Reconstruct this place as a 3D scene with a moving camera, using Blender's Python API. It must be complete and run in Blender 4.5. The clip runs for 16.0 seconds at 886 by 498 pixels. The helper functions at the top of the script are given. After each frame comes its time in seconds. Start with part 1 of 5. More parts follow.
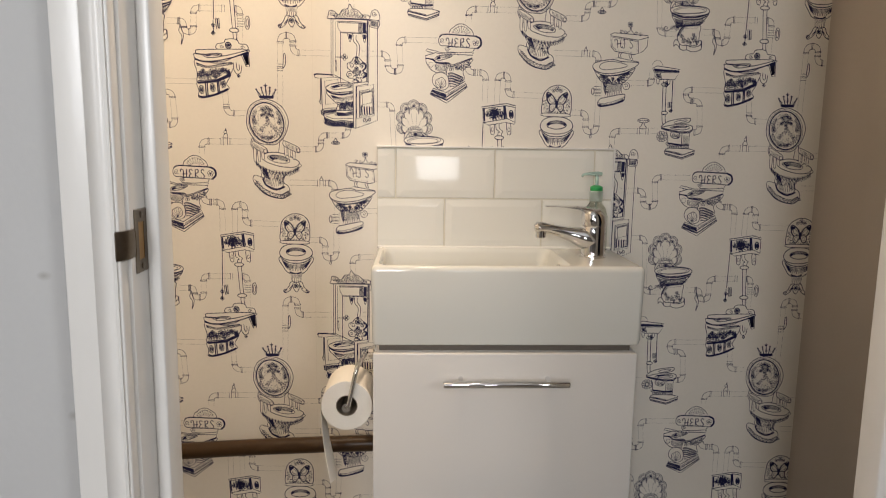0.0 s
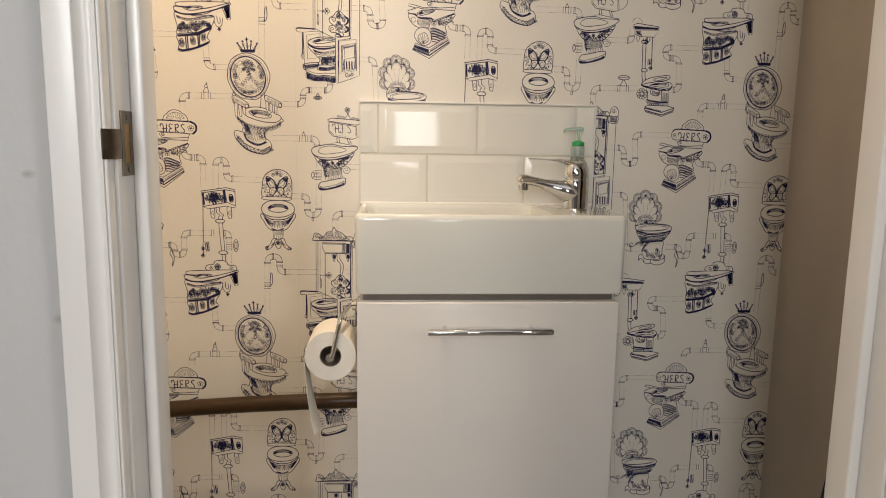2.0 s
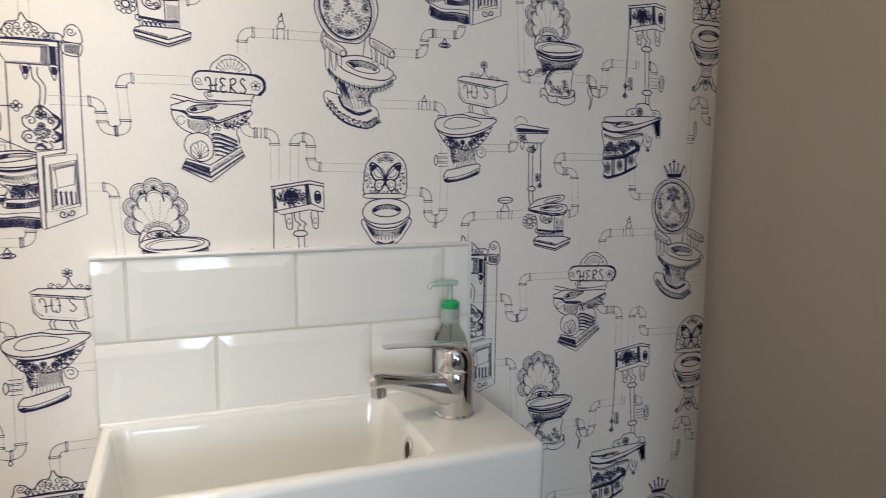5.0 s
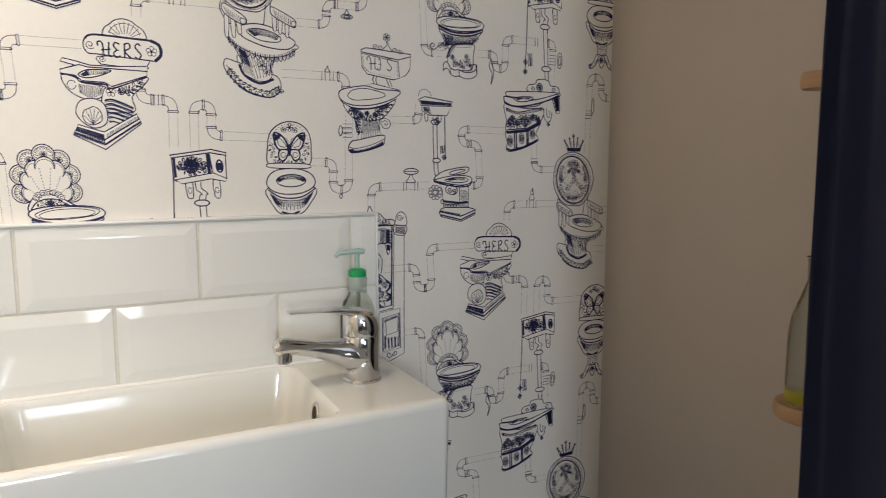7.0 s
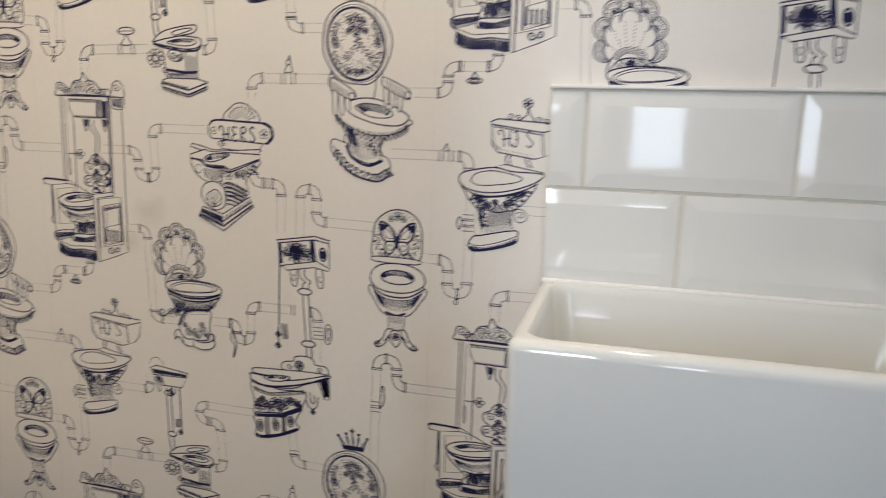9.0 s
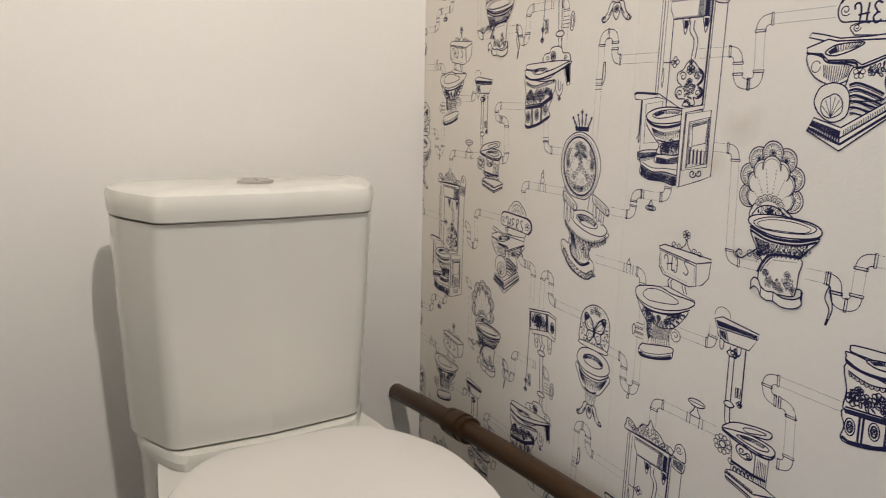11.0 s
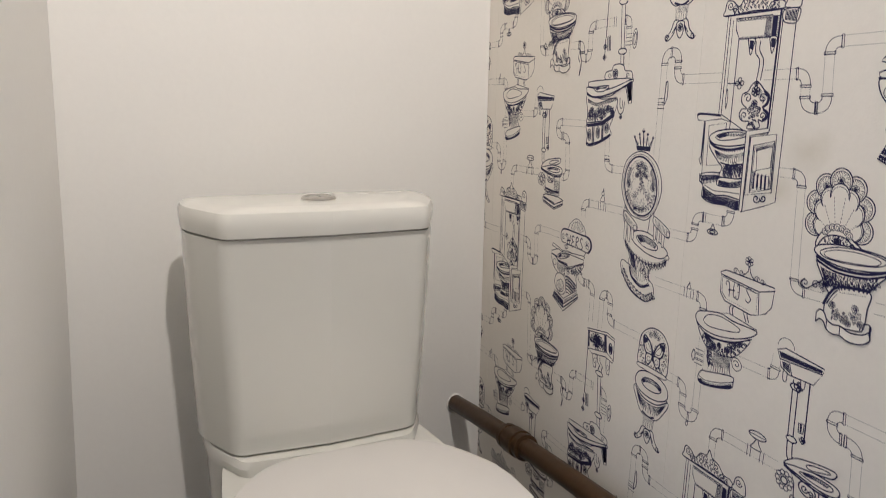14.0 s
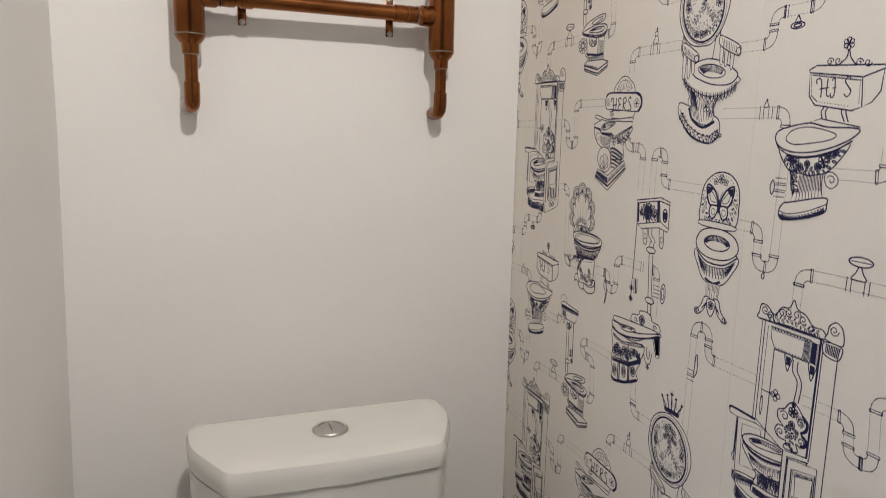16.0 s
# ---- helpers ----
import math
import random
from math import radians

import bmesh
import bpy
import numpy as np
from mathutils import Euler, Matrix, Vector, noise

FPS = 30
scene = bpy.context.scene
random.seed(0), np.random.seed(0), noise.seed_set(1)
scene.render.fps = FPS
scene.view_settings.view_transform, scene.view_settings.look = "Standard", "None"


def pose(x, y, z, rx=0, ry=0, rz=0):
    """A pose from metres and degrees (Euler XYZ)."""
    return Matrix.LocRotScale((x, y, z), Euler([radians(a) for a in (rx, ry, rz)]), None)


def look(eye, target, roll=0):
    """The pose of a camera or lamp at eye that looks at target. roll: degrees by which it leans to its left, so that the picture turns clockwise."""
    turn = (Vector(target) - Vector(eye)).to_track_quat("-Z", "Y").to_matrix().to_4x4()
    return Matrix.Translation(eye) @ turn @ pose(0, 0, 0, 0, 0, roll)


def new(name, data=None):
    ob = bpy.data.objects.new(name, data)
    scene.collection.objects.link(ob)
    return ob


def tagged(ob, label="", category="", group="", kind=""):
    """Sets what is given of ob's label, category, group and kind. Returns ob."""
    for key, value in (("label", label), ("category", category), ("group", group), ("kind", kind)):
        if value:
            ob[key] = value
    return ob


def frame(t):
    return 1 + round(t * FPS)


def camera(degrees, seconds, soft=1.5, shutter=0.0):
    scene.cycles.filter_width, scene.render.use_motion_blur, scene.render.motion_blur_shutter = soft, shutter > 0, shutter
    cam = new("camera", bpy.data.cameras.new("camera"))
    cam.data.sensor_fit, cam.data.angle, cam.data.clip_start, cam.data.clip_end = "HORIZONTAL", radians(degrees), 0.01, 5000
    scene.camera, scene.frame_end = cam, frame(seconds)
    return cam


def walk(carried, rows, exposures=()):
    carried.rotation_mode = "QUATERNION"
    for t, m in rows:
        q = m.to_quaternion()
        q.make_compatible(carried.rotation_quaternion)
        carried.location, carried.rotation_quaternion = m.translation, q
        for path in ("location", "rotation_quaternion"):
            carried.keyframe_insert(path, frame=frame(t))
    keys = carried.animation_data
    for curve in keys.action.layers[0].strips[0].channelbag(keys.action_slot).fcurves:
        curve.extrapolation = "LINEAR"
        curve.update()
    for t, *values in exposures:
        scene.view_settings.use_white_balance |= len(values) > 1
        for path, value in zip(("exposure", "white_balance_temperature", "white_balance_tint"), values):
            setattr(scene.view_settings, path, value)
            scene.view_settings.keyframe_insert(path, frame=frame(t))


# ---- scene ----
cam = camera(65.0, 16.0, soft=1.0, shutter=0.3)
PATH = [
    (0, (0.02, 0.0, 1.055), (0.111, 1.976, 0.757), 0.8),
    (0.5, (0.023, -0.014, 0.975), (0.133, 1.964, 0.702), 0.8),
    (1, (0.01, -0.025, 0.948), (0.147, 1.949, 0.657), 0.8),
    (1.5, (0.011, -0.026, 0.961), (0.156, 1.944, 0.65), 0.8),
    (2, (0.009, -0.015, 0.966), (0.165, 1.957, 0.669), 0.9),
    (2.5, (0.013, 0.007, 0.988), (0.176, 1.979, 0.695), 1.0),
    (3, (0.019, 0.107, 1.061), (0.173, 2.078, 0.754), 1.1),
    (3.5, (0.017, 0.246, 1.124), (0.182, 2.218, 0.836), 1.0),
    (4, (0.032, 0.382, 1.156), (0.252, 2.352, 0.885), 1.0),
    (4.5, (0.044, 0.496, 1.174), (0.494, 2.426, 0.904), 0.8),
    (5, (0.044, 0.519, 1.169), (0.762, 2.368, 0.908), 0.4),
    (5.2, (0.047, 0.521, 1.176), (0.837, 2.337, 0.901), 0.6),
    (6.3, (0.056, 0.503, 1.146), (1.07, 2.205, 0.888), 0.4),
    (7.3, (0.065, 0.487, 1.113), (0.871, 2.301, 0.871), 0.2),
    (7.5, (0.07, 0.493, 1.104), (0.77, 2.351, 0.863), 0.5),
    (8, (0.076, 0.517, 1.086), (0.278, 2.482, 0.77), 1.4),
    (8.5, (0.077, 0.588, 1.043), (-0.121, 2.551, 0.718), 1.6),
    (9, (0.029, 0.676, 1.004), (-0.461, 2.584, 0.661), 1.7),
    (9.5, (-0.013, 0.764, 0.961), (-1.002, 2.464, 0.597), 1.8),
    (10, (-0.06, 0.798, 0.926), (-1.445, 2.19, 0.546), 1.5),
    (10.2, (-0.068, 0.803, 0.921), (-1.567, 2.07, 0.538), 1.3),
    (12.3, (-0.026, 0.818, 0.885), (-1.813, 1.614, 0.469), 1.3),
    (12.5, (-0.028, 0.818, 0.887), (-1.817, 1.609, 0.471), 1.3),
    (13, (-0.028, 0.82, 0.886), (-1.825, 1.595, 0.473), 1.2),
    (13.5, (-0.031, 0.824, 0.893), (-1.834, 1.587, 0.486), 1.0),
    (14, (-0.046, 0.831, 0.928), (-1.857, 1.579, 0.525), 1.0),
    (14.5, (-0.077, 0.845, 1.009), (-1.897, 1.58, 0.623), 1.1),
    (15, (-0.105, 0.863, 1.104), (-1.938, 1.578, 0.745), 1.3),
    (15.5, (-0.118, 0.869, 1.161), (-1.964, 1.556, 0.814), 1.3),
    (16, (-0.129, 0.881, 1.213), (-1.986, 1.545, 0.881), 1.2),
]
walk(cam, [(t, look(eye, target, roll)) for t, eye, target, roll in PATH],
     exposures=[(0, -0.07, 6850, 13), (1.5, -0.03, 7150, 13), (2.6, -0.05, 6950, 13), (3.5, 0.08, 6200, 11), (4, 0.08, 5950, 10), (5, 0.04, 5750, 10), (7.3, 0.08, 6050, 10), (9.2, -0.2, 5600, 10),
                (10, -0.04, 5450, 10), (12.3, 0.02, 5300, 11), (13.7, 0.0, 5250, 11), (15.3, -0.34, 5150, 11), (16, -0.47, 5200, 11)])

# ---- world and lights ----
world = bpy.data.worlds.new("sky")
scene.world = world
world.use_nodes = True
wn = world.node_tree
sky = wn.nodes.new("ShaderNodeTexSky")
sky.sky_type = "NISHITA"
sky.sun_disc = False
sky.sun_elevation = radians(35)
sky.sun_rotation = radians(120)
wn.links.new(sky.outputs["Color"], wn.nodes["Background"].inputs["Color"])
wn.nodes["Background"].inputs["Strength"].default_value = 0.12

# the downlight in the ceiling, turned towards the toilet
LAMP = (0.02, 1.06, 2.17)
spot = bpy.data.lights.new("downlight_bulb", "SPOT")
spot.energy = 71
spot.color = (1.0, 0.80, 0.58)
spot.shadow_soft_size = 0.025
spot.spot_size = radians(146)
spot.spot_blend = 1.0
new("downlight_bulb", spot).matrix_world = look(LAMP, (-0.98, 0.87, 1.06))

# daylight through the hall's windows; the third lamp, eastern, is added to brighten the jamb
for eye, aim, wide, high, watts in (((-0.62, -2.15, 1.50), (-0.62, 0, 1.40), 0.46, 0.72, 31), ((0.20, -2.15, 1.12), (0.20, 0, 1.12), 0.29, 0.62, 4.5),
                                    ((1.20, -0.75, 1.45), (0, -0.75, 1.45), 0.66, 0.82, 13)):
    day = bpy.data.lights.new("window_daylight", "AREA")
    day.shape = "RECTANGLE"
    day.size, day.size_y = wide, high
    day.energy = watts
    day.color = (0.88, 0.94, 1.0)
    new("window_daylight", day).matrix_world = look(eye, aim)

# ---- materials ----


def material(name, base, rough=0.5, metal=0.0, spec=0.5, grain=0.0, grain_scale=60.0, stain=0.0, stain_scale=3.0, bump=0.0,
             bump_scale=80.0, stain_colour=None, coat=0.0, stretch=(1, 1, 1), sheen=0.0):
    """A procedural surface: base colour, fine grain, broad stains, and relief."""
    m = bpy.data.materials.new(name)
    m.use_nodes = True
    nt = m.node_tree
    b = nt.nodes["Principled BSDF"]
    b.inputs["Roughness"].default_value = rough
    b.inputs["Metallic"].default_value = metal
    b.inputs["Specular IOR Level"].default_value = spec
    b.inputs["Coat Weight"].default_value = coat
    b.inputs["Coat Roughness"].default_value = 0.04
    b.inputs["Sheen Weight"].default_value = sheen
    b.inputs["Base Color"].default_value = (*base, 1)
    geo = nt.nodes.new("ShaderNodeNewGeometry")
    mapping = nt.nodes.new("ShaderNodeMapping")
    mapping.inputs["Scale"].default_value = stretch
    nt.links.new(geo.outputs["Position"], mapping.inputs["Vector"])

    def noise_node(scale, detail=4.0):
        n = nt.nodes.new("ShaderNodeTexNoise")
        n.inputs["Scale"].default_value = scale
        n.inputs["Detail"].default_value = detail
        nt.links.new(mapping.outputs["Vector"], n.inputs["Vector"])
        return n.outputs["Fac"]

    colour = None
    if grain or stain:
        other = stain_colour or tuple(c * 0.55 for c in base)
        mix = nt.nodes.new("ShaderNodeMix")
        mix.data_type = "RGBA"
        ramp = nt.nodes.new("ShaderNodeMapRange")
        ramp.inputs["From Min"].default_value, ramp.inputs["From Max"].default_value = 0.42, 0.75
        ramp.inputs["To Max"].default_value = stain
        nt.links.new(noise_node(stain_scale, 6.0), ramp.inputs["Value"])
        nt.links.new(ramp.outputs["Result"], mix.inputs["Factor"])
        mix.inputs["A"].default_value, mix.inputs["B"].default_value = (*base, 1), (*other, 1)
        colour = mix.outputs["Result"]
        if grain:
            fine = nt.nodes.new("ShaderNodeMix")
            fine.data_type = "RGBA"
            ramp2 = nt.nodes.new("ShaderNodeMapRange")
            ramp2.inputs["From Min"].default_value, ramp2.inputs["From Max"].default_value = 0.35, 0.7
            ramp2.inputs["To Max"].default_value = grain
            nt.links.new(noise_node(grain_scale), ramp2.inputs["Value"])
            nt.links.new(ramp2.outputs["Result"], fine.inputs["Factor"])
            nt.links.new(colour, fine.inputs["A"])
            fine.inputs["B"].default_value = (*[c * 0.6 for c in base], 1)
            colour = fine.outputs["Result"]
        nt.links.new(colour, b.inputs["Base Color"])
    if bump:
        bn = nt.nodes.new("ShaderNodeBump")
        bn.inputs["Strength"].default_value = bump
        bn.inputs["Distance"].default_value = 0.002
        nt.links.new(noise_node(bump_scale), bn.inputs["Height"])
        nt.links.new(bn.outputs["Normal"], b.inputs["Normal"])
    return m


PAPER = material("wallpaper_cream", (0.80, 0.76, 0.69), 0.55, spec=0.35, grain=0.05, grain_scale=180, stain=0.07, stain_scale=4,
                 bump=0.12, bump_scale=350, stain_colour=(0.66, 0.60, 0.48))


def smudge(m, spots, colour, amount):
    """An old damp mark at each (x, z, radius across, radius up) of the wall."""
    nt = m.node_tree
    b = nt.nodes["Principled BSDF"]
    link = b.inputs["Base Color"].links[0].from_socket
    geo = nt.nodes.new("ShaderNodeNewGeometry")
    grain = nt.nodes.new("ShaderNodeTexNoise")
    grain.inputs["Scale"].default_value = 38
    grain.inputs["Detail"].default_value = 5
    nt.links.new(geo.outputs["Position"], grain.inputs["Vector"])
    for x, z, rx, rz in spots:
        mp = nt.nodes.new("ShaderNodeMapping")
        mp.inputs["Location"].default_value = (-x / rx, 0, -z / rz)
        mp.inputs["Scale"].default_value = (1 / rx, 0, 1 / rz)
        nt.links.new(geo.outputs["Position"], mp.inputs["Vector"])
        ln = nt.nodes.new("ShaderNodeVectorMath")
        ln.operation = "LENGTH"
        nt.links.new(mp.outputs["Vector"], ln.inputs[0])
        add = nt.nodes.new("ShaderNodeMath")
        add.operation = "ADD"
        nt.links.new(ln.outputs["Value"], add.inputs[0])
        nt.links.new(grain.outputs["Fac"], add.inputs[1])
        rng = nt.nodes.new("ShaderNodeMapRange")
        rng.inputs["From Min"].default_value, rng.inputs["From Max"].default_value = 1.45, 0.6
        rng.inputs["To Max"].default_value = amount
        nt.links.new(add.outputs["Value"], rng.inputs["Value"])
        mix = nt.nodes.new("ShaderNodeMix")
        mix.data_type = "RGBA"
        nt.links.new(rng.outputs["Result"], mix.inputs["Factor"])
        nt.links.new(link, mix.inputs["A"])
        mix.inputs["B"].default_value = (*colour, 1)
        link = mix.outputs["Result"]
    nt.links.new(link, b.inputs["Base Color"])


smudge(PAPER, ((-0.545, 0.890, 0.032, 0.024), (-0.580, 0.850, 0.022, 0.020)), (0.50, 0.45, 0.33), 0.30)
SEAM = material("wallpaper_seam", (0.75, 0.71, 0.64), 0.7, grain=0.2, grain_scale=200)
INK = material("navy_ink", (0.015, 0.0155, 0.066), 0.55, spec=0.2, grain=0.3, grain_scale=300, stain=0.3, stain_scale=40)
WHITE_WALL = material("white_emulsion", (0.85, 0.84, 0.81), 0.6, spec=0.3, grain=0.03, grain_scale=120, stain=0.05, stain_scale=2.5,
                      bump=0.15, bump_scale=60)
# off-white paint toned down: the side wall's shade is put into the colour
SIDE_WALL = material("shade_toned_off_white", (0.53, 0.465, 0.40), 0.6, spec=0.3, grain=0.03, grain_scale=120, stain=0.06, stain_scale=2.5,
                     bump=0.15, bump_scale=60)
HALL_WALL = material("hall_emulsion", (0.56, 0.56, 0.56), 0.6, spec=0.3, grain=0.03, grain_scale=150, stain=0.06, stain_scale=5,
                     bump=0.2, bump_scale=70)
# invented dark colour for unseen hall walls: dims reflections and fill light
FAR_WALL = material("unseen_dark_hall_paint", (0.24, 0.22, 0.20), 0.6, spec=0.3, grain=0.03, grain_scale=150, stain=0.06, stain_scale=5, bump=0.2, bump_scale=70)
smudge(HALL_WALL, ((-0.305, 0.935, 0.008, 0.005), (-0.287, 0.805, 0.007, 0.006)), (0.34, 0.32, 0.30), 0.7)
GLOSS = material("white_gloss_paint", (0.83, 0.81, 0.78), 0.28, spec=0.5, grain=0.06, grain_scale=40, stain=0.24, stain_scale=11,
                 bump=0.25, bump_scale=35, stretch=(1, 1, 0.25))
CERAMIC = material("white_ceramic", (0.73, 0.725, 0.675), 0.06, spec=0.6, stain=0.03, stain_scale=5, bump=0.02, bump_scale=8)
SEATM = material("white_seat_plastic", (0.74, 0.72, 0.69), 0.18, spec=0.5, stain=0.04, stain_scale=6)
TILEM = material("white_tile_glaze", (0.80, 0.79, 0.74), 0.05, spec=0.6, stain=0.05, stain_scale=6, bump=0.03, bump_scale=12)
GROUT = material("cream_grout", (0.72, 0.68, 0.58), 0.8, spec=0.2, grain=0.2, grain_scale=300, stain=0.2, stain_scale=30)
CABINETM = material("white_gloss_laminate", (0.71, 0.69, 0.665), 0.16, spec=0.5, stain=0.04, stain_scale=3, bump=0.015, bump_scale=10)
CARCASS = material("carcass_in_recess_shade", (0.13, 0.11, 0.09), 0.5, grain=0.1)
CHROME = material("polished_chrome", (0.68, 0.68, 0.69), 0.05, metal=1.0, stain=0.06, stain_scale=30)
STEEL = material("brushed_steel", (0.60, 0.58, 0.55), 0.3, metal=1.0, grain=0.15, grain_scale=200, stain=0.3, stain_scale=25)
OLDSTEEL = material("tarnished_steel", (0.20, 0.16, 0.12), 0.42, metal=1.0, grain=0.3, grain_scale=250, stain=0.6, stain_scale=40,
                    stain_colour=(0.09, 0.06, 0.04))
BRASS = material("worn_brass", (0.42, 0.24, 0.08), 0.4, metal=1.0, stain=0.4, stain_scale=40)
COPPER = material("aged_copper", (0.27, 0.100, 0.028), 0.24, metal=1.0, grain=0.3, grain_scale=90, stain=0.75, stain_scale=16,
                  stain_colour=(0.10, 0.036, 0.012), bump=0.05)
SOLDER = material("grey_solder", (0.26, 0.22, 0.17), 0.4, metal=0.9, stain=0.4, stain_scale=120)
PIPEM = material("brown_painted_pipe", (0.050, 0.025, 0.009), 0.36, spec=0.3, grain=0.3, grain_scale=90, stain=0.5, stain_scale=20,
                 stain_colour=(0.05, 0.03, 0.016), bump=0.25, bump_scale=60)
TISSUE = material("white_tissue", (0.82, 0.78, 0.71), 0.9, spec=0.1, grain=0.06, grain_scale=300, bump=0.3, bump_scale=500)
DARK = material("dark_hollow", (0.03, 0.026, 0.022), 0.8, grain=0.2)
CARD = material("grey_card", (0.30, 0.25, 0.19), 0.9, grain=0.2, grain_scale=200)
NAVY = material("navy_cloth", (0.012, 0.016, 0.045), 0.85, spec=0.2, grain=0.4, grain_scale=700, stain=0.3, stain_scale=12, bump=0.4,
                bump_scale=900, sheen=0.15)
WOOD = material("pale_beech", (0.50, 0.30, 0.15), 0.45, grain=0.4, grain_scale=30, stain=0.3, stain_scale=10, stretch=(1, 1, 6))
GREEN = material("green_plastic", (0.02, 0.36, 0.10), 0.3, stain=0.1)
MINT = material("pale_mint_plastic", (0.60, 0.80, 0.73), 0.25, stain=0.1)
MINT.node_tree.nodes["Principled BSDF"].inputs["Transmission Weight"].default_value = 0.55
FROST = material("frosted_plastic", (0.62, 0.72, 0.67), 0.3, stain=0.1)
FROST.node_tree.nodes["Principled BSDF"].inputs["Transmission Weight"].default_value = 0.7
YELLOW = material("yellow_liquid", (0.75, 0.62, 0.02), 0.3, stain=0.1)
FLOORM = material("grey_vinyl", (0.30, 0.28, 0.26), 0.4, grain=0.2, grain_scale=50, stain=0.3, stain_scale=6)
# unseen hall carpet, darkened so that less light bounces off it
CARPET = material("unseen_dark_carpet", (0.22, 0.19, 0.15), 0.95, grain=0.5, grain_scale=300, stain=0.2, stain_scale=5, bump=0.6, bump_scale=400)
CAULK = material("white_filler", (0.80, 0.78, 0.74), 0.6, grain=0.1, grain_scale=200)


def glassy(name, colour, rough=0.03):
    m = bpy.data.materials.new(name)
    m.use_nodes = True
    b = m.node_tree.nodes["Principled BSDF"]
    b.inputs["Base Color"].default_value = (*colour, 1)
    b.inputs["Roughness"].default_value = rough
    b.inputs["Transmission Weight"].default_value = 1.0
    b.inputs["IOR"].default_value = 1.35
    return m


BOTTLE = glassy("clear_green_tinted_plastic", (0.74, 0.80, 0.76))
PANE = glassy("window_glass", (0.97, 0.98, 0.98), 0.0)

# ---- builders ----


def part(name, bm, mat, parent=None, label="", smooth=True):
    """One bmesh as one mesh object under a thing."""
    bmesh.ops.recalc_face_normals(bm, faces=bm.faces)
    me = bpy.data.meshes.new(name)
    bm.to_mesh(me)
    bm.free()
    me.materials.append(mat)
    if smooth:
        me.polygons.foreach_set("use_smooth", [True] * len(me.polygons))
        me.set_sharp_from_angle(angle=radians(38))
    ob = new(name, me)
    if parent is not None:
        ob.parent = parent
        ob.matrix_parent_inverse = parent.matrix_world.inverted()
    if label:
        tagged(ob, label)
    return ob


def thing(name, at, label, category, group="", kind=""):
    ob = new(name)
    ob.empty_display_size = 0.05
    ob.matrix_world = Matrix.Translation(at)
    bpy.context.view_layer.update()
    return tagged(ob, label, category, group, kind)


def box(x0, y0, z0, x1, y1, z1, bevel=0.0, seg=2, bm=None):
    """A bevelled box; added to bm where one is given."""
    tmp = bmesh.new()
    bmesh.ops.create_cube(tmp, size=1)
    for v in tmp.verts:
        v.co = Vector(((x0 + x1) / 2 + v.co.x * (x1 - x0), (y0 + y1) / 2 + v.co.y * (y1 - y0), (z0 + z1) / 2 + v.co.z * (z1 - z0)))
    if bevel:
        bmesh.ops.bevel(tmp, geom=tmp.edges[:], offset=bevel, segments=seg, affect="EDGES", profile=0.5)
    if bm is None:
        return tmp
    me = bpy.data.meshes.new("tmp")
    tmp.to_mesh(me)
    tmp.free()
    bm.from_mesh(me)
    bpy.data.meshes.remove(me)
    return bm


def loft(rings, cap0=True, cap1=True, bm=None):
    """Skins a list of rings, each with as many points."""
    bm = bm or bmesh.new()
    rows = [[bm.verts.new(p) for p in r] for r in rings]
    n = len(rows[0])
    for a, b in zip(rows, rows[1:]):
        for i in range(n):
            bm.faces.new((a[i], a[(i + 1) % n], b[(i + 1) % n], b[i]))
    if cap0:
        bm.faces.new(rows[0][::-1])
    if cap1:
        bm.faces.new(rows[-1])
    return bm


def lathe(profile, at, axis="z", n=28, bm=None, cap0=True, cap1=True):
    """Turns (radius, height) pairs about an axis through at."""
    rings = []
    for r, h in profile:
        ring = []
        for i in range(n):
            a = 2 * math.pi * i / n
            c, s = r * math.cos(a), r * math.sin(a)
            d = {"z": (c, s, h), "y": (c, h, s), "x": (h, c, s)}[axis]
            ring.append(Vector(at) + Vector(d))
        rings.append(ring)
    return loft(rings, cap0, cap1, bm)


def tube(points, radius, n=14, bm=None, caps=True):
    """A round tube along points; radius is one number or one for each point."""
    pts = [Vector(p) for p in points]
    rad = radius if isinstance(radius, (list, tuple)) else [radius] * len(pts)
    rings = []
    side = None
    for i, p in enumerate(pts):
        d = (pts[min(i + 1, len(pts) - 1)] - pts[max(i - 1, 0)]).normalized()
        if side is None:
            side = d.orthogonal().normalized()
        side = (side - d * side.dot(d)).normalized()
        up = d.cross(side)
        rings.append([p + rad[i] * (math.cos(a) * side + math.sin(a) * up) for a in (2 * math.pi * k / n for k in range(n))])
    return loft(rings, caps, caps, bm)


def bend(a, corner, b, r, n=6):
    """Points from a to b by way of a corner rounded to r."""
    a, c, b = Vector(a), Vector(corner), Vector(b)
    p, q = c + (a - c).normalized() * r, c + (b - c).normalized() * r
    arc = [(1 - t) ** 2 * p + 2 * t * (1 - t) * c + t * t * q for t in (k / n for k in range(n + 1))]
    return [a, *arc, b]


def rounded_rect(x0, y0, x1, y1, radii, z, n=6):
    """A ring in plan; radii for the corners (x0,y0), (x1,y0), (x1,y1), (x0,y1)."""
    pts = []
    for (cx, cy, sx, sy, a0), r in zip(((x0, y0, 1, 1, 180), (x1, y0, -1, 1, 270), (x1, y1, -1, -1, 0), (x0, y1, 1, -1, 90)), radii):
        for k in range(n + 1):
            a = radians(a0 + 90 * k / n)
            pts.append(Vector((cx + sx * r + r * math.cos(a), cy + sy * r + r * math.sin(a), z)))
    return pts


# ---- the rooms ----
XL, XR, YF, YB, HT = -1.28, 0.925, 0.70, 1.425, 2.30
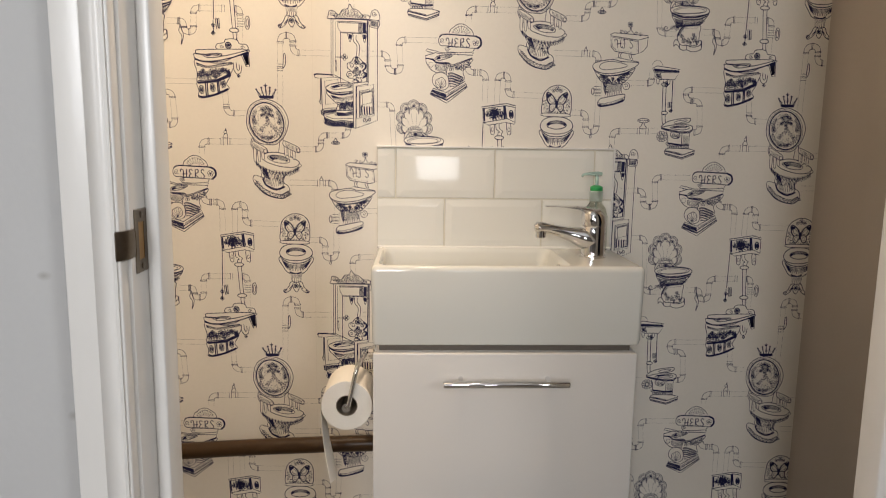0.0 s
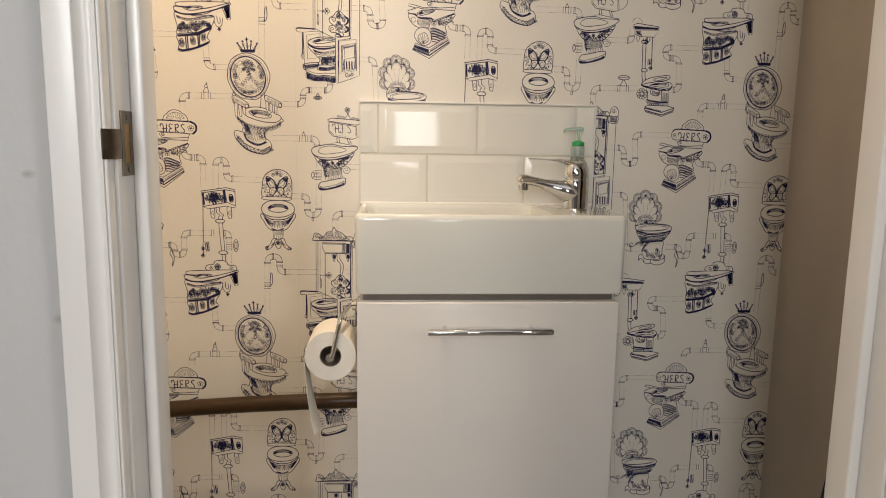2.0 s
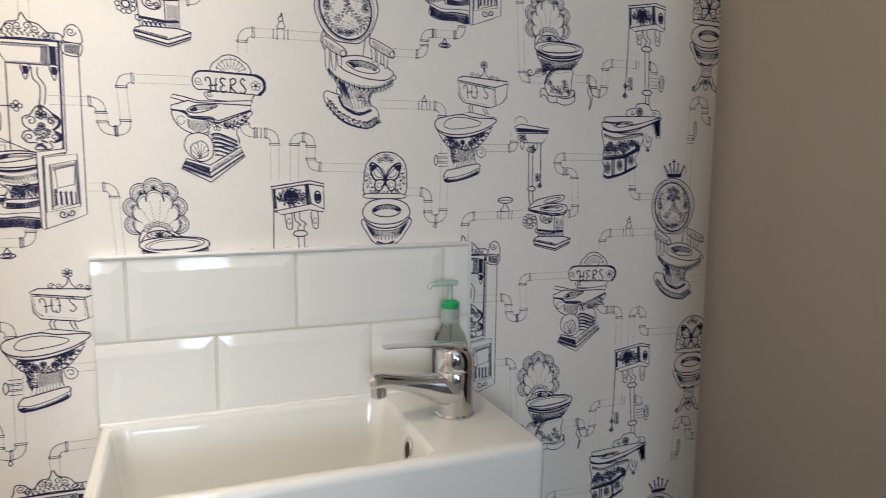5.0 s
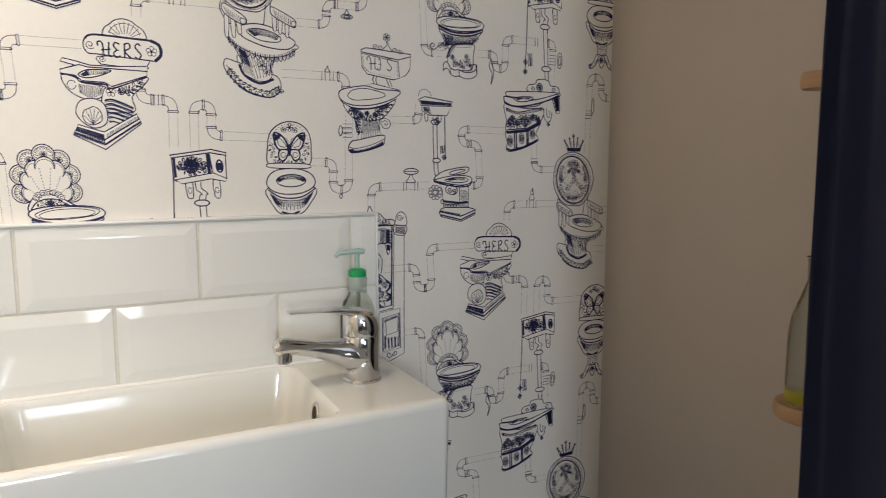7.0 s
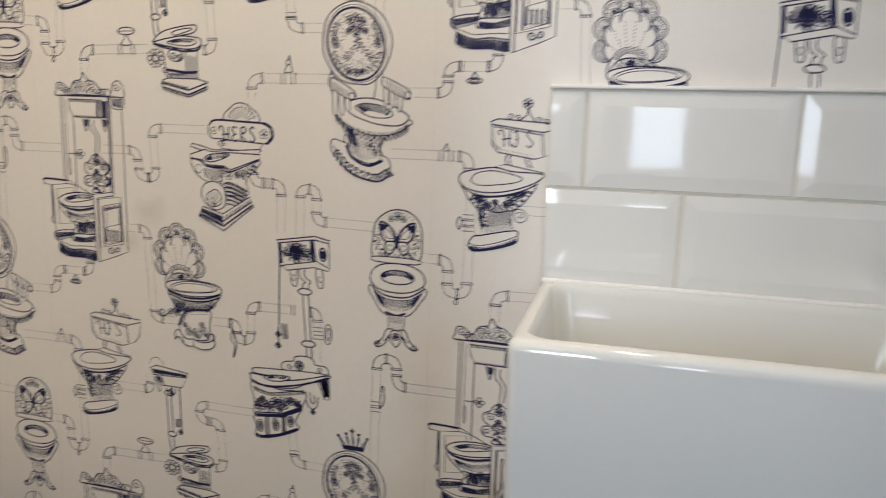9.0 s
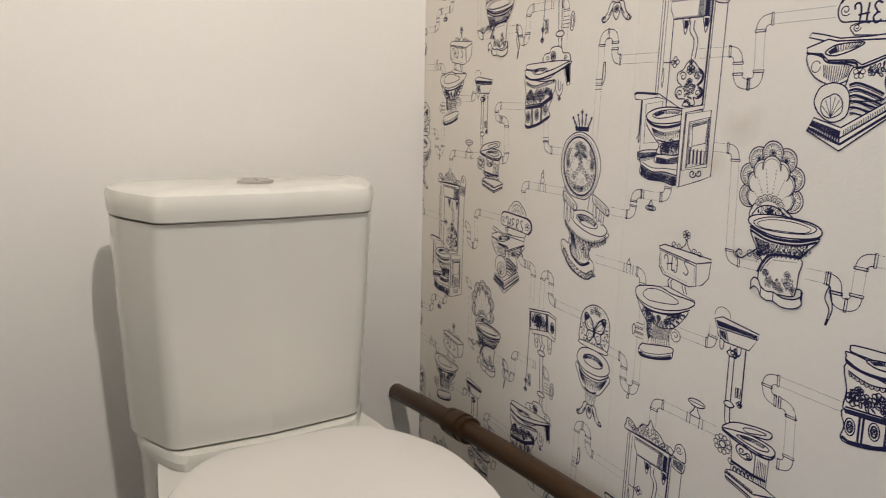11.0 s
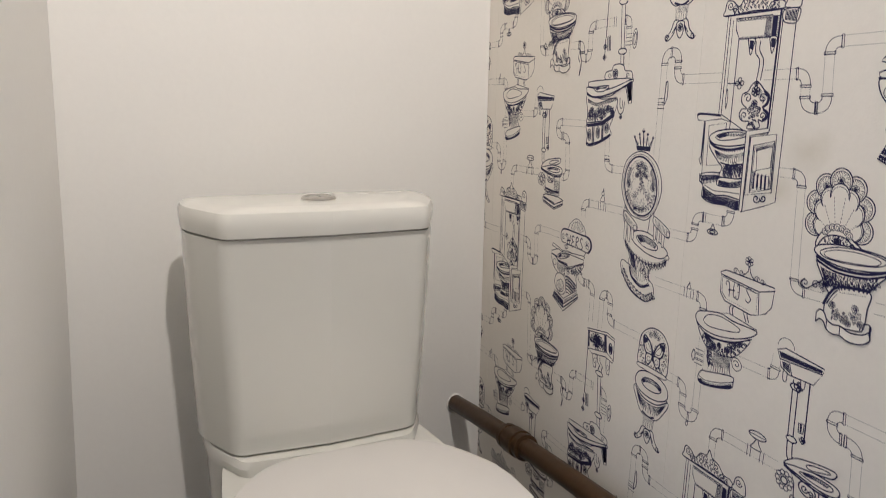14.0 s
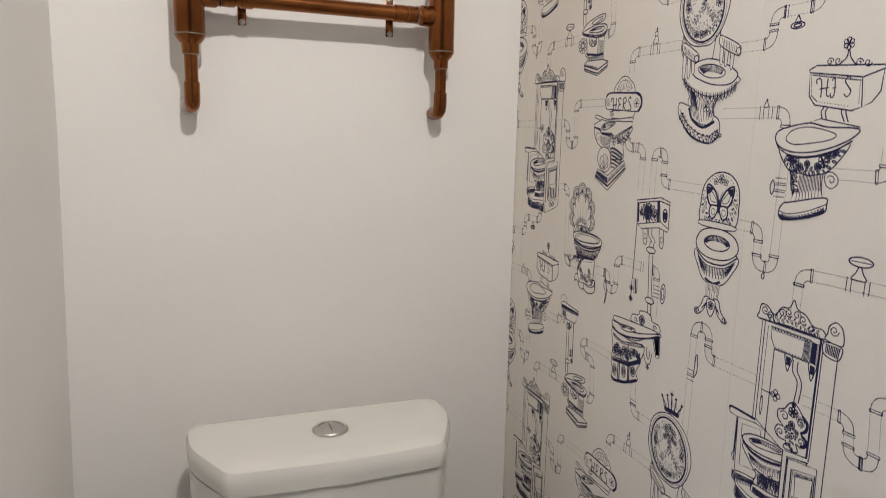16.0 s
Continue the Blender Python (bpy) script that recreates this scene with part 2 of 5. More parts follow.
YH, YM = 0.62, 0.66            # hall face and middle of the partition
HX0, HX1, HY0 = -0.95, 1.25, -2.2
T = 0.1

setting = lambda name, label, category: tagged(new(name), label, category, kind="structure")


def structure(name, bm, mat, label, category, smooth=False):
    return tagged(part(name, bm, mat, None, label, smooth), label, category, kind="structure")


wall_back = structure("wall_north", box(XL - T, YB, -0.02, XR + T, YB + T, HT + 0.02), PAPER,
                      "cream wallpaper printed with navy drawings of old toilets", "wall")
for x in (-1.238, -0.708, -0.178):
    part("paper_seam", box(x - 0.0003, YB - 0.0002, 0.0, x + 0.0003, YB + 0.001, HT), SEAM, wall_back, smooth=False)
# the wall behind the toilet stands a little askew
def west(y):
    return -1.272 + (YB - y) * 0.07
ring = [(XL - T, YB - 0.0005), (XL - T, YM + 0.001), (west(YM), YM + 0.001), (west(YB), YB - 0.0005)]
structure("wall_west", loft([[Vector((x, y, z)) for x, y in ring] for z in (-0.02, HT + 0.02)]), WHITE_WALL, "plain white painted wall behind the toilet", "wall")
# the plain side wall, shade put into its colour, with a soft rounded corner against the wallpaper
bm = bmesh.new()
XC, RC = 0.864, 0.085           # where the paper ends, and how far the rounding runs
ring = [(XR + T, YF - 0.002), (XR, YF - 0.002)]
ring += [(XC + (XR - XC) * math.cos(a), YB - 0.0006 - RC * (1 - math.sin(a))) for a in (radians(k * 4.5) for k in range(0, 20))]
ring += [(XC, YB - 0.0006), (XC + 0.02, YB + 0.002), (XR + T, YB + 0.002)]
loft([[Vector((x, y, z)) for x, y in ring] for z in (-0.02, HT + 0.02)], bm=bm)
structure("wall_east", bm, SIDE_WALL, "plain off-white painted wall, darkened for shade, with a soft corner", "wall", True)

OX0, OX1, OH = -0.265, 0.559, 2.06      # rough opening
bm = box(OX1, YM, -0.02, HX1 + T, YF, HT + 0.02)
box(OX0, YM, OH, OX1, YF, HT + 0.02, bm=bm)
# its room face leans a little beside the toilet
loft([[Vector((x, y, z)) for x, y in ((XL - T, YM), (OX0, YM), (OX0, yr), (XL - T, yr))] for z, yr in
      ((-0.02, 0.668), (0.25, 0.677), (0.65, 0.692), (1.20, 0.704), (HT + 0.02, 0.706))], bm=bm)
structure("wall_south", bm, WHITE_WALL, "thin white painted partition with the doorway through it", "wall")
bm = box(HX0 - T, YH, -0.02, OX0, YM - 0.0005, HT + 0.02)
box(OX1, YH, -0.02, HX1 + T, YM - 0.0005, HT + 0.02, bm=bm)
box(OX0, YH, OH, OX1, YM - 0.0005, HT + 0.02, bm=bm)
structure("wall_hall_north", bm, HALL_WALL, "plain grey painted hall wall round the doorway", "wall")
structure("floor", box(XL - T, YH, -0.06, XR + T, YB + T, 0.0), FLOORM, "grey vinyl floor of the toilet room", "floor")
structure("floor_hall", box(HX0 - T, HY0 - T, -0.06, HX1 + T, YH, 0.0), CARPET, "unseen hall carpet, kept dark to cut bounced light", "floor")
structure("ceiling", box(XL - T, YH, HT, XR + T, YB + T, HT + 0.06), WHITE_WALL, "white painted ceiling", "ceiling")
structure("ceiling_hall", box(HX0 - T, HY0 - T, HT, HX1 + T, YH, HT + 0.06), WHITE_WALL, "white painted hall ceiling", "ceiling")
# hall walls out of view, added dark to darken tile and chrome reflections
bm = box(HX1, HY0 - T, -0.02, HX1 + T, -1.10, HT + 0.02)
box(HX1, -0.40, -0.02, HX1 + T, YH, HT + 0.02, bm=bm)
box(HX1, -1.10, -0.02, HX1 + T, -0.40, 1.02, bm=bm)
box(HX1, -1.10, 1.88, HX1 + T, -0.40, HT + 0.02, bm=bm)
structure("wall_hall_east", bm, FAR_WALL, "unseen hall wall, kept dark for reflections", "wall")
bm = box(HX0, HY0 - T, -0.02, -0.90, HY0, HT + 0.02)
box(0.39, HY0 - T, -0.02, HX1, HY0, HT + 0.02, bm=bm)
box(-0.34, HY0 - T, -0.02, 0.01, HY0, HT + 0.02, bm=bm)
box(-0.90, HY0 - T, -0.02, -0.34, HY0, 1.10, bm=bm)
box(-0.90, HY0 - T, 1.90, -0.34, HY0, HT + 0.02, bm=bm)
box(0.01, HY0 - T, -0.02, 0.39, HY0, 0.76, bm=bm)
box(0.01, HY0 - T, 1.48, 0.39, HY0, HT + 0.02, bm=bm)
structure("wall_hall_south", bm, FAR_WALL, "unseen hall wall with two windows, kept dark for reflections", "wall")
structure("wall_hall_west", box(HX0 - T, HY0 - T, -0.02, HX0, YH, HT + 0.02), FAR_WALL, "unseen hall wall, kept dark for reflections", "wall")


def window(name, x0, x1, z0, z1, m):
    """A framed pane, built facing along y and laid to the pose m."""
    win = setting(name, "white framed hall window, out of view, for daylight", "window")
    bm = bmesh.new()
    for a0, a1, b0, b1 in ((x0, x0 + 0.04, z0, z1), (x1 - 0.04, x1, z0, z1), (x0 + 0.04, x1 - 0.04, z0, z0 + 0.04), (x0 + 0.04, x1 - 0.04, z1 - 0.04, z1)):
        box(a0, -0.09, b0, a1, -0.05, b1, 0.004, bm=bm)
    part("window_frame", bm, GLOSS, win)
    pane = part("pane", box(x0 + 0.04, -0.073, z0 + 0.04, x1 - 0.04, -0.067, z1 - 0.04), PANE, win)
    pane.visible_shadow = False
    part("window_sill", box(x0 - 0.03, -0.03, z0 - 0.03, x1 + 0.03, 0.06, z0, 0.006), GLOSS, win)
    win.matrix_world = m
    return win


window("window_1", -0.90, -0.34, 1.10, 1.90, pose(0, HY0, 0))
# unseen east window, added only to go with the lamp that brightens the jamb
window("window_3", -1.10, -0.40, 1.02, 1.88, pose(HX1, 0, 0, rz=90))
window("window_2", 0.01, 0.39, 0.76, 1.48, pose(0, HY0, 0))

# the door frame: lining, stops and moulded architrave, door leaf taken back out of sight
frame_set = setting("door_frame", "white gloss painted door frame with scuffs", "door frame")


def architrave(inner, sgn):
    """A flat board with a hollowed inner edge; sgn points into the opening."""
    prof = [(-0.040, 0.0004), (-0.040, 0.0150), (-0.0385, 0.0175), (-0.016, 0.0185), (-0.0145, 0.0180)]
    prof += [(-0.0145 + 0.0105 * k / 6, 0.0180 - 0.0105 * (1 - (1 - k / 6) ** 2) ** 0.8) for k in range(1, 7)]
    prof += [(-0.0025, 0.0078), (0.0, 0.0064), (0.0, 0.0004)]
    return loft([[Vector((inner + sgn * a, YH - d, z)) for a, d in prof] for z in (0.0, 0.5, 1.0, 1.5, 2.07)])


for sgn, xj in ((1, -0.233), (-1, 0.527)):
    xo = OX0 if sgn > 0 else OX1
    part("jamb", box(min(xj, xo), 0.6335, 0, max(xj, xo), YF + 0.004, 2.03, 0.002), GLOSS, frame_set)
    part("lining_edge", box(min(xj - 0.003 * sgn, xo), 0.6165, 0, max(xj - 0.003 * sgn, xo), 0.6330, 2.03, 0.0020, 3), GLOSS, frame_set)
    part("stop", box(min(xj, xj + 0.013 * sgn), 0.6685, 0, max(xj, xj + 0.013 * sgn), YF + 0.006, 2.015, 0.0025, 3), GLOSS, frame_set)
    part("architrave", architrave(xj - 0.0055 * sgn, sgn), GLOSS, frame_set)
part("head", box(OX0, 0.606, 2.03, OX1, YF + 0.004, OH, 0.002), GLOSS, frame_set)
part("head_stop", box(-0.233, 0.6685, 2.015, 0.527, YF + 0.006, 2.03, 0.0025), GLOSS, frame_set)
part("head_architrave", box(-0.278, 0.602, 2.07, 0.572, YH - 0.0005, 2.105, 0.004), GLOSS, frame_set)

# ---- the strike plate ----
plate = thing("strike_plate", (-0.233, 0.655, 0.962), "worn steel strike plate let into the white door jamb", "strike plate")
bm = bmesh.new()
for y0, y1, z0, z1 in ((0.642, 0.670, 0.980, 0.992), (0.642, 0.670, 0.933, 0.945), (0.642, 0.649, 0.945, 0.980), (0.662, 0.670, 0.945, 0.980)):
    box(-0.2332, y0, z0, -0.2316, y1, z1, bm=bm)
part("plate", bm, OLDSTEEL, plate, smooth=False)
part("latch_hole", box(-0.2331, 0.649, 0.945, -0.2322, 0.662, 0.980), BRASS, plate, "brassy latch recess")
bm = tube([(-0.2325, 0.6405, 0.962), (-0.2320, 0.631, 0.962), (-0.2335, 0.620, 0.962), (-0.2385, 0.613, 0.962)], 0.0012, n=8)
for v in bm.verts:
    v.co.z = 0.962 + (v.co.z - 0.962) * 11
part("lip", bm, OLDSTEEL, plate, "dark bent lip")
for z in (0.9865, 0.9385):
    part("screw", lathe([(0.003, 0), (0.003, 0.0008), (0.001, 0.0012)], (-0.2317, 0.656, z), "x", 10), OLDSTEEL, plate)

# ---- ceiling downlight ----
down = thing("ceiling_downlight", LAMP, "small white ceiling spotlight with a warm bulb", "light")
up = HT - LAMP[2]
part("ring", lathe([(0.043, up), (0.055, up), (0.055, up - 0.008), (0.043, up - 0.010), (0.043, up)], LAMP, "z", cap0=False, cap1=False), GLOSS, down)
part("arm", tube([(LAMP[0] + 0.035, LAMP[1], HT - 0.004), (LAMP[0] + 0.035, LAMP[1], HT - 0.05), (LAMP[0] + 0.025, LAMP[1], LAMP[2] + 0.05)], 0.005, 10), GLOSS, down)
part("cup", lathe([(0.014, 0.060), (0.026, 0.058), (0.030, 0.040), (0.034, 0.012), (0.031, 0.012), (0.027, 0.040), (0.012, 0.055)], LAMP, "z", cap0=False, cap1=False), GLOSS, down)

# ---- hand basin and its cabinet ----
BX0, BX1, BY0, BZ0, BZ1 = -0.050, 0.434, 1.187, 0.701, 0.845
basin = thing("hand_basin", (0.19, 1.3, BZ0), "white glazed ceramic slab basin on the cabinet", "basin")
R = (0.010, 0.010, 0.004, 0.004)
outer = [rounded_rect(BX0 + i, BY0 + i, BX1 - i, YB - 0.001, [max(r - i * 0.5, 0.002) for r in R], z) for i, z in
         ((0.010, BZ0), (0.004, BZ0 + 0.003), (0.002, BZ0 + 0.010), (0.0, BZ1 - 0.010), (0.0006, BZ1 - 0.005), (0.003, BZ1 - 0.0015), (0.006, BZ1))]
IX0, IX1, IY0, IY1 = BX0 + 0.012, 0.305, BY0 + 0.013, YB - 0.017
RI = (0.022, 0.016, 0.022, 0.022)
inner = [rounded_rect(IX0 + a, IY0 + a, IX1 - b, IY1 - a, RI, z) for a, b, z in
         ((0.0, 0.0, BZ1), (0.002, 0.003, BZ1 - 0.003), (0.004, 0.006, BZ1 - 0.010), (0.010, 0.014, BZ1 - 0.06), (0.018, 0.026, BZ1 - 0.088),
          (0.045, 0.060, BZ1 - 0.098))]
bm = loft(outer + inner, True, True)
part("bowl", bm, CERAMIC, basin)
OX, OY, OZ = 0.2972, 1.279, 0.8195
ofl = lathe([(0.0078, -0.001), (0.0122, -0.001), (0.0128, 0.002), (0.0114, 0.0036), (0.0084, 0.0028), (0.0078, -0.001)], (OX, OY, OZ), "x", 24, cap0=False, cap1=False)
for v in ofl.verts:
    v.co.x = OX - (v.co.x - OX) - (OZ - v.co.z) * 0.17
    v.co.z = OZ + (v.co.z - OZ) * 1.2
part("overflow_ring", ofl, CHROME, basin, "chrome oval overflow ring")
hole = lathe([(0.0082, -0.002), (0.0082, 0.0)], (OX - 0.0005, OY, OZ), "x", 18)
for v in hole.verts:
    v.co.x -= (OZ - v.co.z) * 0.17
    v.co.z = OZ + (v.co.z - OZ) * 1.2
part("overflow_hole", hole, DARK, basin)
part("waste", lathe([(0.0, 0.003), (0.018, 0.003), (0.021, 0.001), (0.021, -0.001)], (0.11, 1.30, BZ1 - 0.0975), "z", 24, cap0=False), CHROME, basin,
     "round chrome waste")

cab = thing("vanity_cabinet", (0.19, 1.3, 0), "white gloss vanity cabinet with one bar handle", "cabinet")
part("carcass", box(-0.043, 1.200, 0.07, 0.424, YB - 0.001, 0.690, 0.001), CABINETM, cab)
# gap under the basin, with the shade of the recess in its dark colour
part("shadow_gap", box(-0.036, 1.202, 0.6905, 0.416, YB - 0.002, 0.7008), CARCASS, cab, "recessed top edge, darkened for shade")
part("plinth", box(-0.036, 1.235, 0.0, 0.416, YB - 0.002, 0.0695), CABINETM, cab)
door = part("door", box(-0.046, 1.183, 0.075, 0.424, 1.1985, 0.690, 0.0018, 3), CABINETM, cab)
hnd = part("handle", tube([(0.077, 1.150, 0.644), (0.079, 1.150, 0.644), (0.295, 1.150, 0.644), (0.297, 1.150, 0.644)], [0.0052, 0.006, 0.006, 0.0052], 20), CHROME,
           door, "satin chrome bar handle")
for x in (0.109, 0.264):
    part("handle_post", tube([(x, 1.1825, 0.644), (x, 1.152, 0.644)], 0.0045, 14), CHROME, door)

# ---- tiled splashback ----
splash = thing("splashback", (0.19, YB, 0.95), "cream-white glossy brick-shaped tiles above the basin", "splashback")
part("grout_bed", box(-0.050, YB - 0.0075, 0.8455, 0.433, YB - 0.0003, 1.0475), GROUT, splash, smooth=False)


def metro(x0, x1, z0, z1, left=True, right=True):
    """One tile with a bevelled rim; a cut side keeps no bevel."""
    rim, y0, y1 = 0.013, YB - 0.0075, YB - 0.0112
    def ring(a, y):
        l, r = (a if left else 0.0), (a if right else 0.0)
        return [Vector(p) for p in ((x0 + l, y, z0 + a), (x1 - r, y, z0 + a), (x1 - r, y, z1 - a), (x0 + l, y, z1 - a))]
    return loft([ring(0, y0), ring(0.0005, y0 - 0.0022), ring(rim, y1), ring(rim + 0.002, y1 - 0.0002)], False, True)


for x0, x1, z0, z1, l, r in ((-0.049, -0.0145, 0.9475, 1.0455, False, True), (-0.0115, 0.187, 0.9475, 1.0455, True, True),
                             (0.190, 0.3915, 0.9475, 1.0455, True, True), (0.3945, 0.4305, 0.9475, 1.0455, True, False),
                             (-0.049, 0.0855, 0.8465, 0.9445, False, True), (0.0885, 0.286, 0.8465, 0.9445, True, True),
                             (0.289, 0.4305, 0.8465, 0.9445, True, False)):
    part("tile", metro(x0, x1, z0, z1, l, r), TILEM, splash, smooth=False)
part("edge_trim", box(-0.051, YB - 0.012, 1.0476, 0.4345, YB - 0.0004, 1.0515, 0.0012), GLOSS, splash, "white plastic tile trim")
part("side_trim", box(0.4315, YB - 0.012, 0.8456, 0.4345, YB - 0.0004, 1.0474, 0.001), GLOSS, splash, "white plastic tile trim")

part("sealant", tube([(x, YB - 0.0125, 0.8455) for x in (-0.049, 0.1, 0.25, 0.432)], 0.0032, 10), CAULK, splash, "thin white sealant bead")

# ---- mixer tap ----
TX, TY, TZ = 0.368, 1.308, BZ1
tap = thing("mixer_tap", (TX, TY, TZ), "polished chrome single lever basin mixer tap", "tap")
part("body", lathe([(0.0250, 0), (0.0250, 0.0025), (0.0232, 0.0045), (0.0228, 0.02), (0.0230, 0.045), (0.0236, 0.058), (0.0228, 0.0592)],
                   (TX, TY, TZ)), CHROME, tap)
spine = [(TX - 0.002, TY, TZ + 0.033), (TX - 0.014, TY - 0.001, TZ + 0.0355), (TX - 0.026, TY - 0.002, TZ + 0.039), (TX - 0.040, TY - 0.003, TZ + 0.043),
         (TX - 0.064, TY - 0.005, TZ + 0.049), (TX - 0.088, TY - 0.006, TZ + 0.0545), (TX - 0.100, TY - 0.007, TZ + 0.056), (TX - 0.110, TY - 0.008, TZ + 0.056),
         (TX - 0.115, TY - 0.008, TZ + 0.055)]
part("spout", tube(spine, [0.0230, 0.0226, 0.0192, 0.0146, 0.0108, 0.0098, 0.0116, 0.0114, 0.0070], 24), CHROME, tap)
part("aerator", lathe([(0.0085, 0.010), (0.0098, 0.009), (0.0098, -0.004), (0.0078, -0.006), (0.0, -0.006)], (TX - 0.103, TY - 0.008, TZ + 0.0425), cap1=False, n=20), CHROME, tap)
bm = lathe([(0.0228, 0.0), (0.0238, 0.002), (0.0240, 0.010), (0.0236, 0.018), (0.0215, 0.0255), (0.0165, 0.0305), (0.009, 0.033), (0.0, 0.0335)], (TX, TY, TZ + 0.0595), cap1=False)
for v in bm.verts:
    v.co.z -= 0.26 * (v.co.x - TX) * min(1, max(0, v.co.z - TZ - 0.0615) / 0.016)
part("cap", bm, CHROME, tap)
rings = []
for k in range(13):
    f = k / 12
    x = TX + 0.009 - 0.104 * f
    z = TZ + 0.0835 + 0.0085 * min(1, f * 2.4) + 0.006 * f - 0.004 * max(0, f - 0.75)
    w, h = 0.0185 - 0.0085 * f, 0.0085 * max(0, 1 - 1.5 * f) ** 1.3 + 0.0018
    rings.append([Vector((x, TY - 0.004 * f + w * math.cos(a), z + h * math.sin(a))) for a in (2 * math.pi * i / 16 for i in range(16))])
part("lever", loft(rings), CHROME, tap)
part("dot", lathe([(0.003, 0), (0.003, 0.001)], (TX - 0.010, TY - 0.0225, TZ + 0.072), "y", 10), DARK, tap)

# ---- soap bottle ----
SX, SY = 0.389, 1.378
soap = thing("soap_bottle", (SX, SY, BZ1), "clear pump soap bottle with a green collar", "soap bottle")
rings = []
for h, a, b in ((0.0, 0.021, 0.014), (0.003, 0.0245, 0.0165), (0.05, 0.0245, 0.0165), (0.072, 0.024, 0.016), (0.088, 0.019, 0.014), (0.097, 0.0125, 0.0115), (0.101, 0.0115, 0.0115)):
    rings.append([Vector((SX + a * math.copysign(abs(math.cos(t)) ** 0.7, math.cos(t)), SY + b * math.copysign(abs(math.sin(t)) ** 0.7, math.sin(t)), BZ1 + h + 0.0004))
                  for t in (2 * math.pi * i / 28 for i in range(28))])
part("bottle", loft(rings), BOTTLE, soap, "clear greenish plastic")
part("neck", lathe([(0.0128, 0.1015), (0.0134, 0.103), (0.0134, 0.106), (0.0126, 0.1065), (0.0126, 0.110), (0.0132, 0.1105), (0.0132, 0.1205), (0.012, 0.122)], (SX, SY, BZ1)), FROST, soap,
     "frosted ribbed screw neck")
part("collar", lathe([(0.0118, 0.1221), (0.0124, 0.1235), (0.0122, 0.1300), (0.008, 0.1325), (0.005, 0.1335)], (SX, SY, BZ1)), GREEN, soap, "bright green plastic collar")
part("stem", tube([(SX, SY, BZ1 + 0.1330), (SX, SY, BZ1 + 0.153)], 0.0034, 14), MINT, soap)
bm = tube([(SX + 0.010, SY, BZ1 + 0.1555), (SX + 0.002, SY, BZ1 + 0.1565), (SX - 0.014, SY, BZ1 + 0.1560), (SX - 0.027, SY, BZ1 + 0.1545), (SX - 0.031, SY, BZ1 + 0.150)],
          [0.0035, 0.0042, 0.0032, 0.0026, 0.0024], 12)
part("nozzle", bm, MINT, soap, "pale mint pump nozzle")
part("dip_tube", tube([(SX, SY, BZ1 + 0.008), (SX, SY, BZ1 + 0.100)], 0.0022, 10), FROST, soap, "thin pale dip tube")

# ---- toilet ----
toilet = thing("toilet", (-1.1, 1.05, 0), "white close-coupled toilet with its lid closed", "toilet")
CY = 1.0475


def cistern_ring(z, front, half, cham_x, cham_y, back=-1.150, n=5, bow=0.008):
    """Plan of the cistern: flat back, slightly bowed front, slanted front corners."""
    ctl = [(back, -half), (front - cham_x, -half), (front, -half + cham_y), (front + bow, 0), (front, half - cham_y), (front - cham_x, half), (back, half)]
    rad = [0.02, 0.035, 0.016, 0, 0.016, 0.035, 0.02]
    pts = []
    m = len(ctl)
    for i, (x, y) in enumerate(ctl):
        p = Vector((x, y, 0))
        a, b = Vector((*ctl[i - 1], 0)) - p, Vector((*ctl[(i + 1) % m], 0)) - p
        ra = min(rad[i], a.length * 0.45)
        rb = min(rad[i], b.length * 0.45)
        s, e = p + a.normalized() * ra, p + b.normalized() * rb
        for k in range(n + 1):
            t = k / n
            q = (1 - t) ** 2 * s + 2 * t * (1 - t) * p + t * t * e
            pts.append(Vector((q.x, q.y + CY, z)))
    return pts


body = []
for k in range(7):
    f = k / 6
    body.append(cistern_ring(0.427 + 0.3215 * f, -1.012 + 0.026 * f, 0.1810 + 0.0085 * math.sin(f * 1.4), 0.085, 0.044))
body = [cistern_ring(0.4245, -1.015, 0.1785, 0.085, 0.044)] + body
part("cistern", loft(body), CERAMIC, toilet)
lid = [cistern_ring(z, f, h, 0.095, 0.046, -1.150 + (0.1925 - h) * 0.6) for z, f, h in ((0.7495, -0.985, 0.1880), (0.7520, -0.980, 0.1910), (0.764, -0.978, 0.1920), (0.776, -0.978, 0.1920),
                                                     (0.7845, -0.982, 0.189), (0.7885, -0.990, 0.181), (0.7905, -1.007, 0.164))]
part("cistern_lid", loft(lid), CERAMIC, toilet, "glazed tank lid")
bt = part("flush_button", lathe([(0.0255, 0.0), (0.0255, 0.0025), (0.0235, 0.0045), (0.019, 0.0050), (0.0185, 0.0036), (0.010, 0.0048), (0.0, 0.0050)], (-1.062, 1.049, 0.7902),
                             cap1=False), STEEL, toilet, "chrome dual flush button")
part("button_split", box(-1.075, 1.0485, 0.7942, -1.049, 1.0495, 0.7954), DARK, bt)


def d_ring(z, x_back, x_front, half, shoulder, cy=1.058, n=40, neck=0.0):
    """A rounded D in plan, narrow at the back and round at the front."""
    pts = []
    for i in range(n):
        a = 2 * math.pi * i / n
        c, s = math.cos(a), math.sin(a)
        mid = x_front - half * 1.12
        if c >= 0:
            x, y = mid + (x_front - mid) * abs(c) ** 0.92, half * math.copysign(abs(s) ** 0.95, s)
        else:
            e = abs(c) ** 0.75
            x = mid - (mid - x_back) * e
            y = half * math.copysign(abs(s) ** 0.42, s) * (1 - shoulder * max(0, e - 0.35))
        pts.append(Vector((x, cy + y, z)))
    return pts


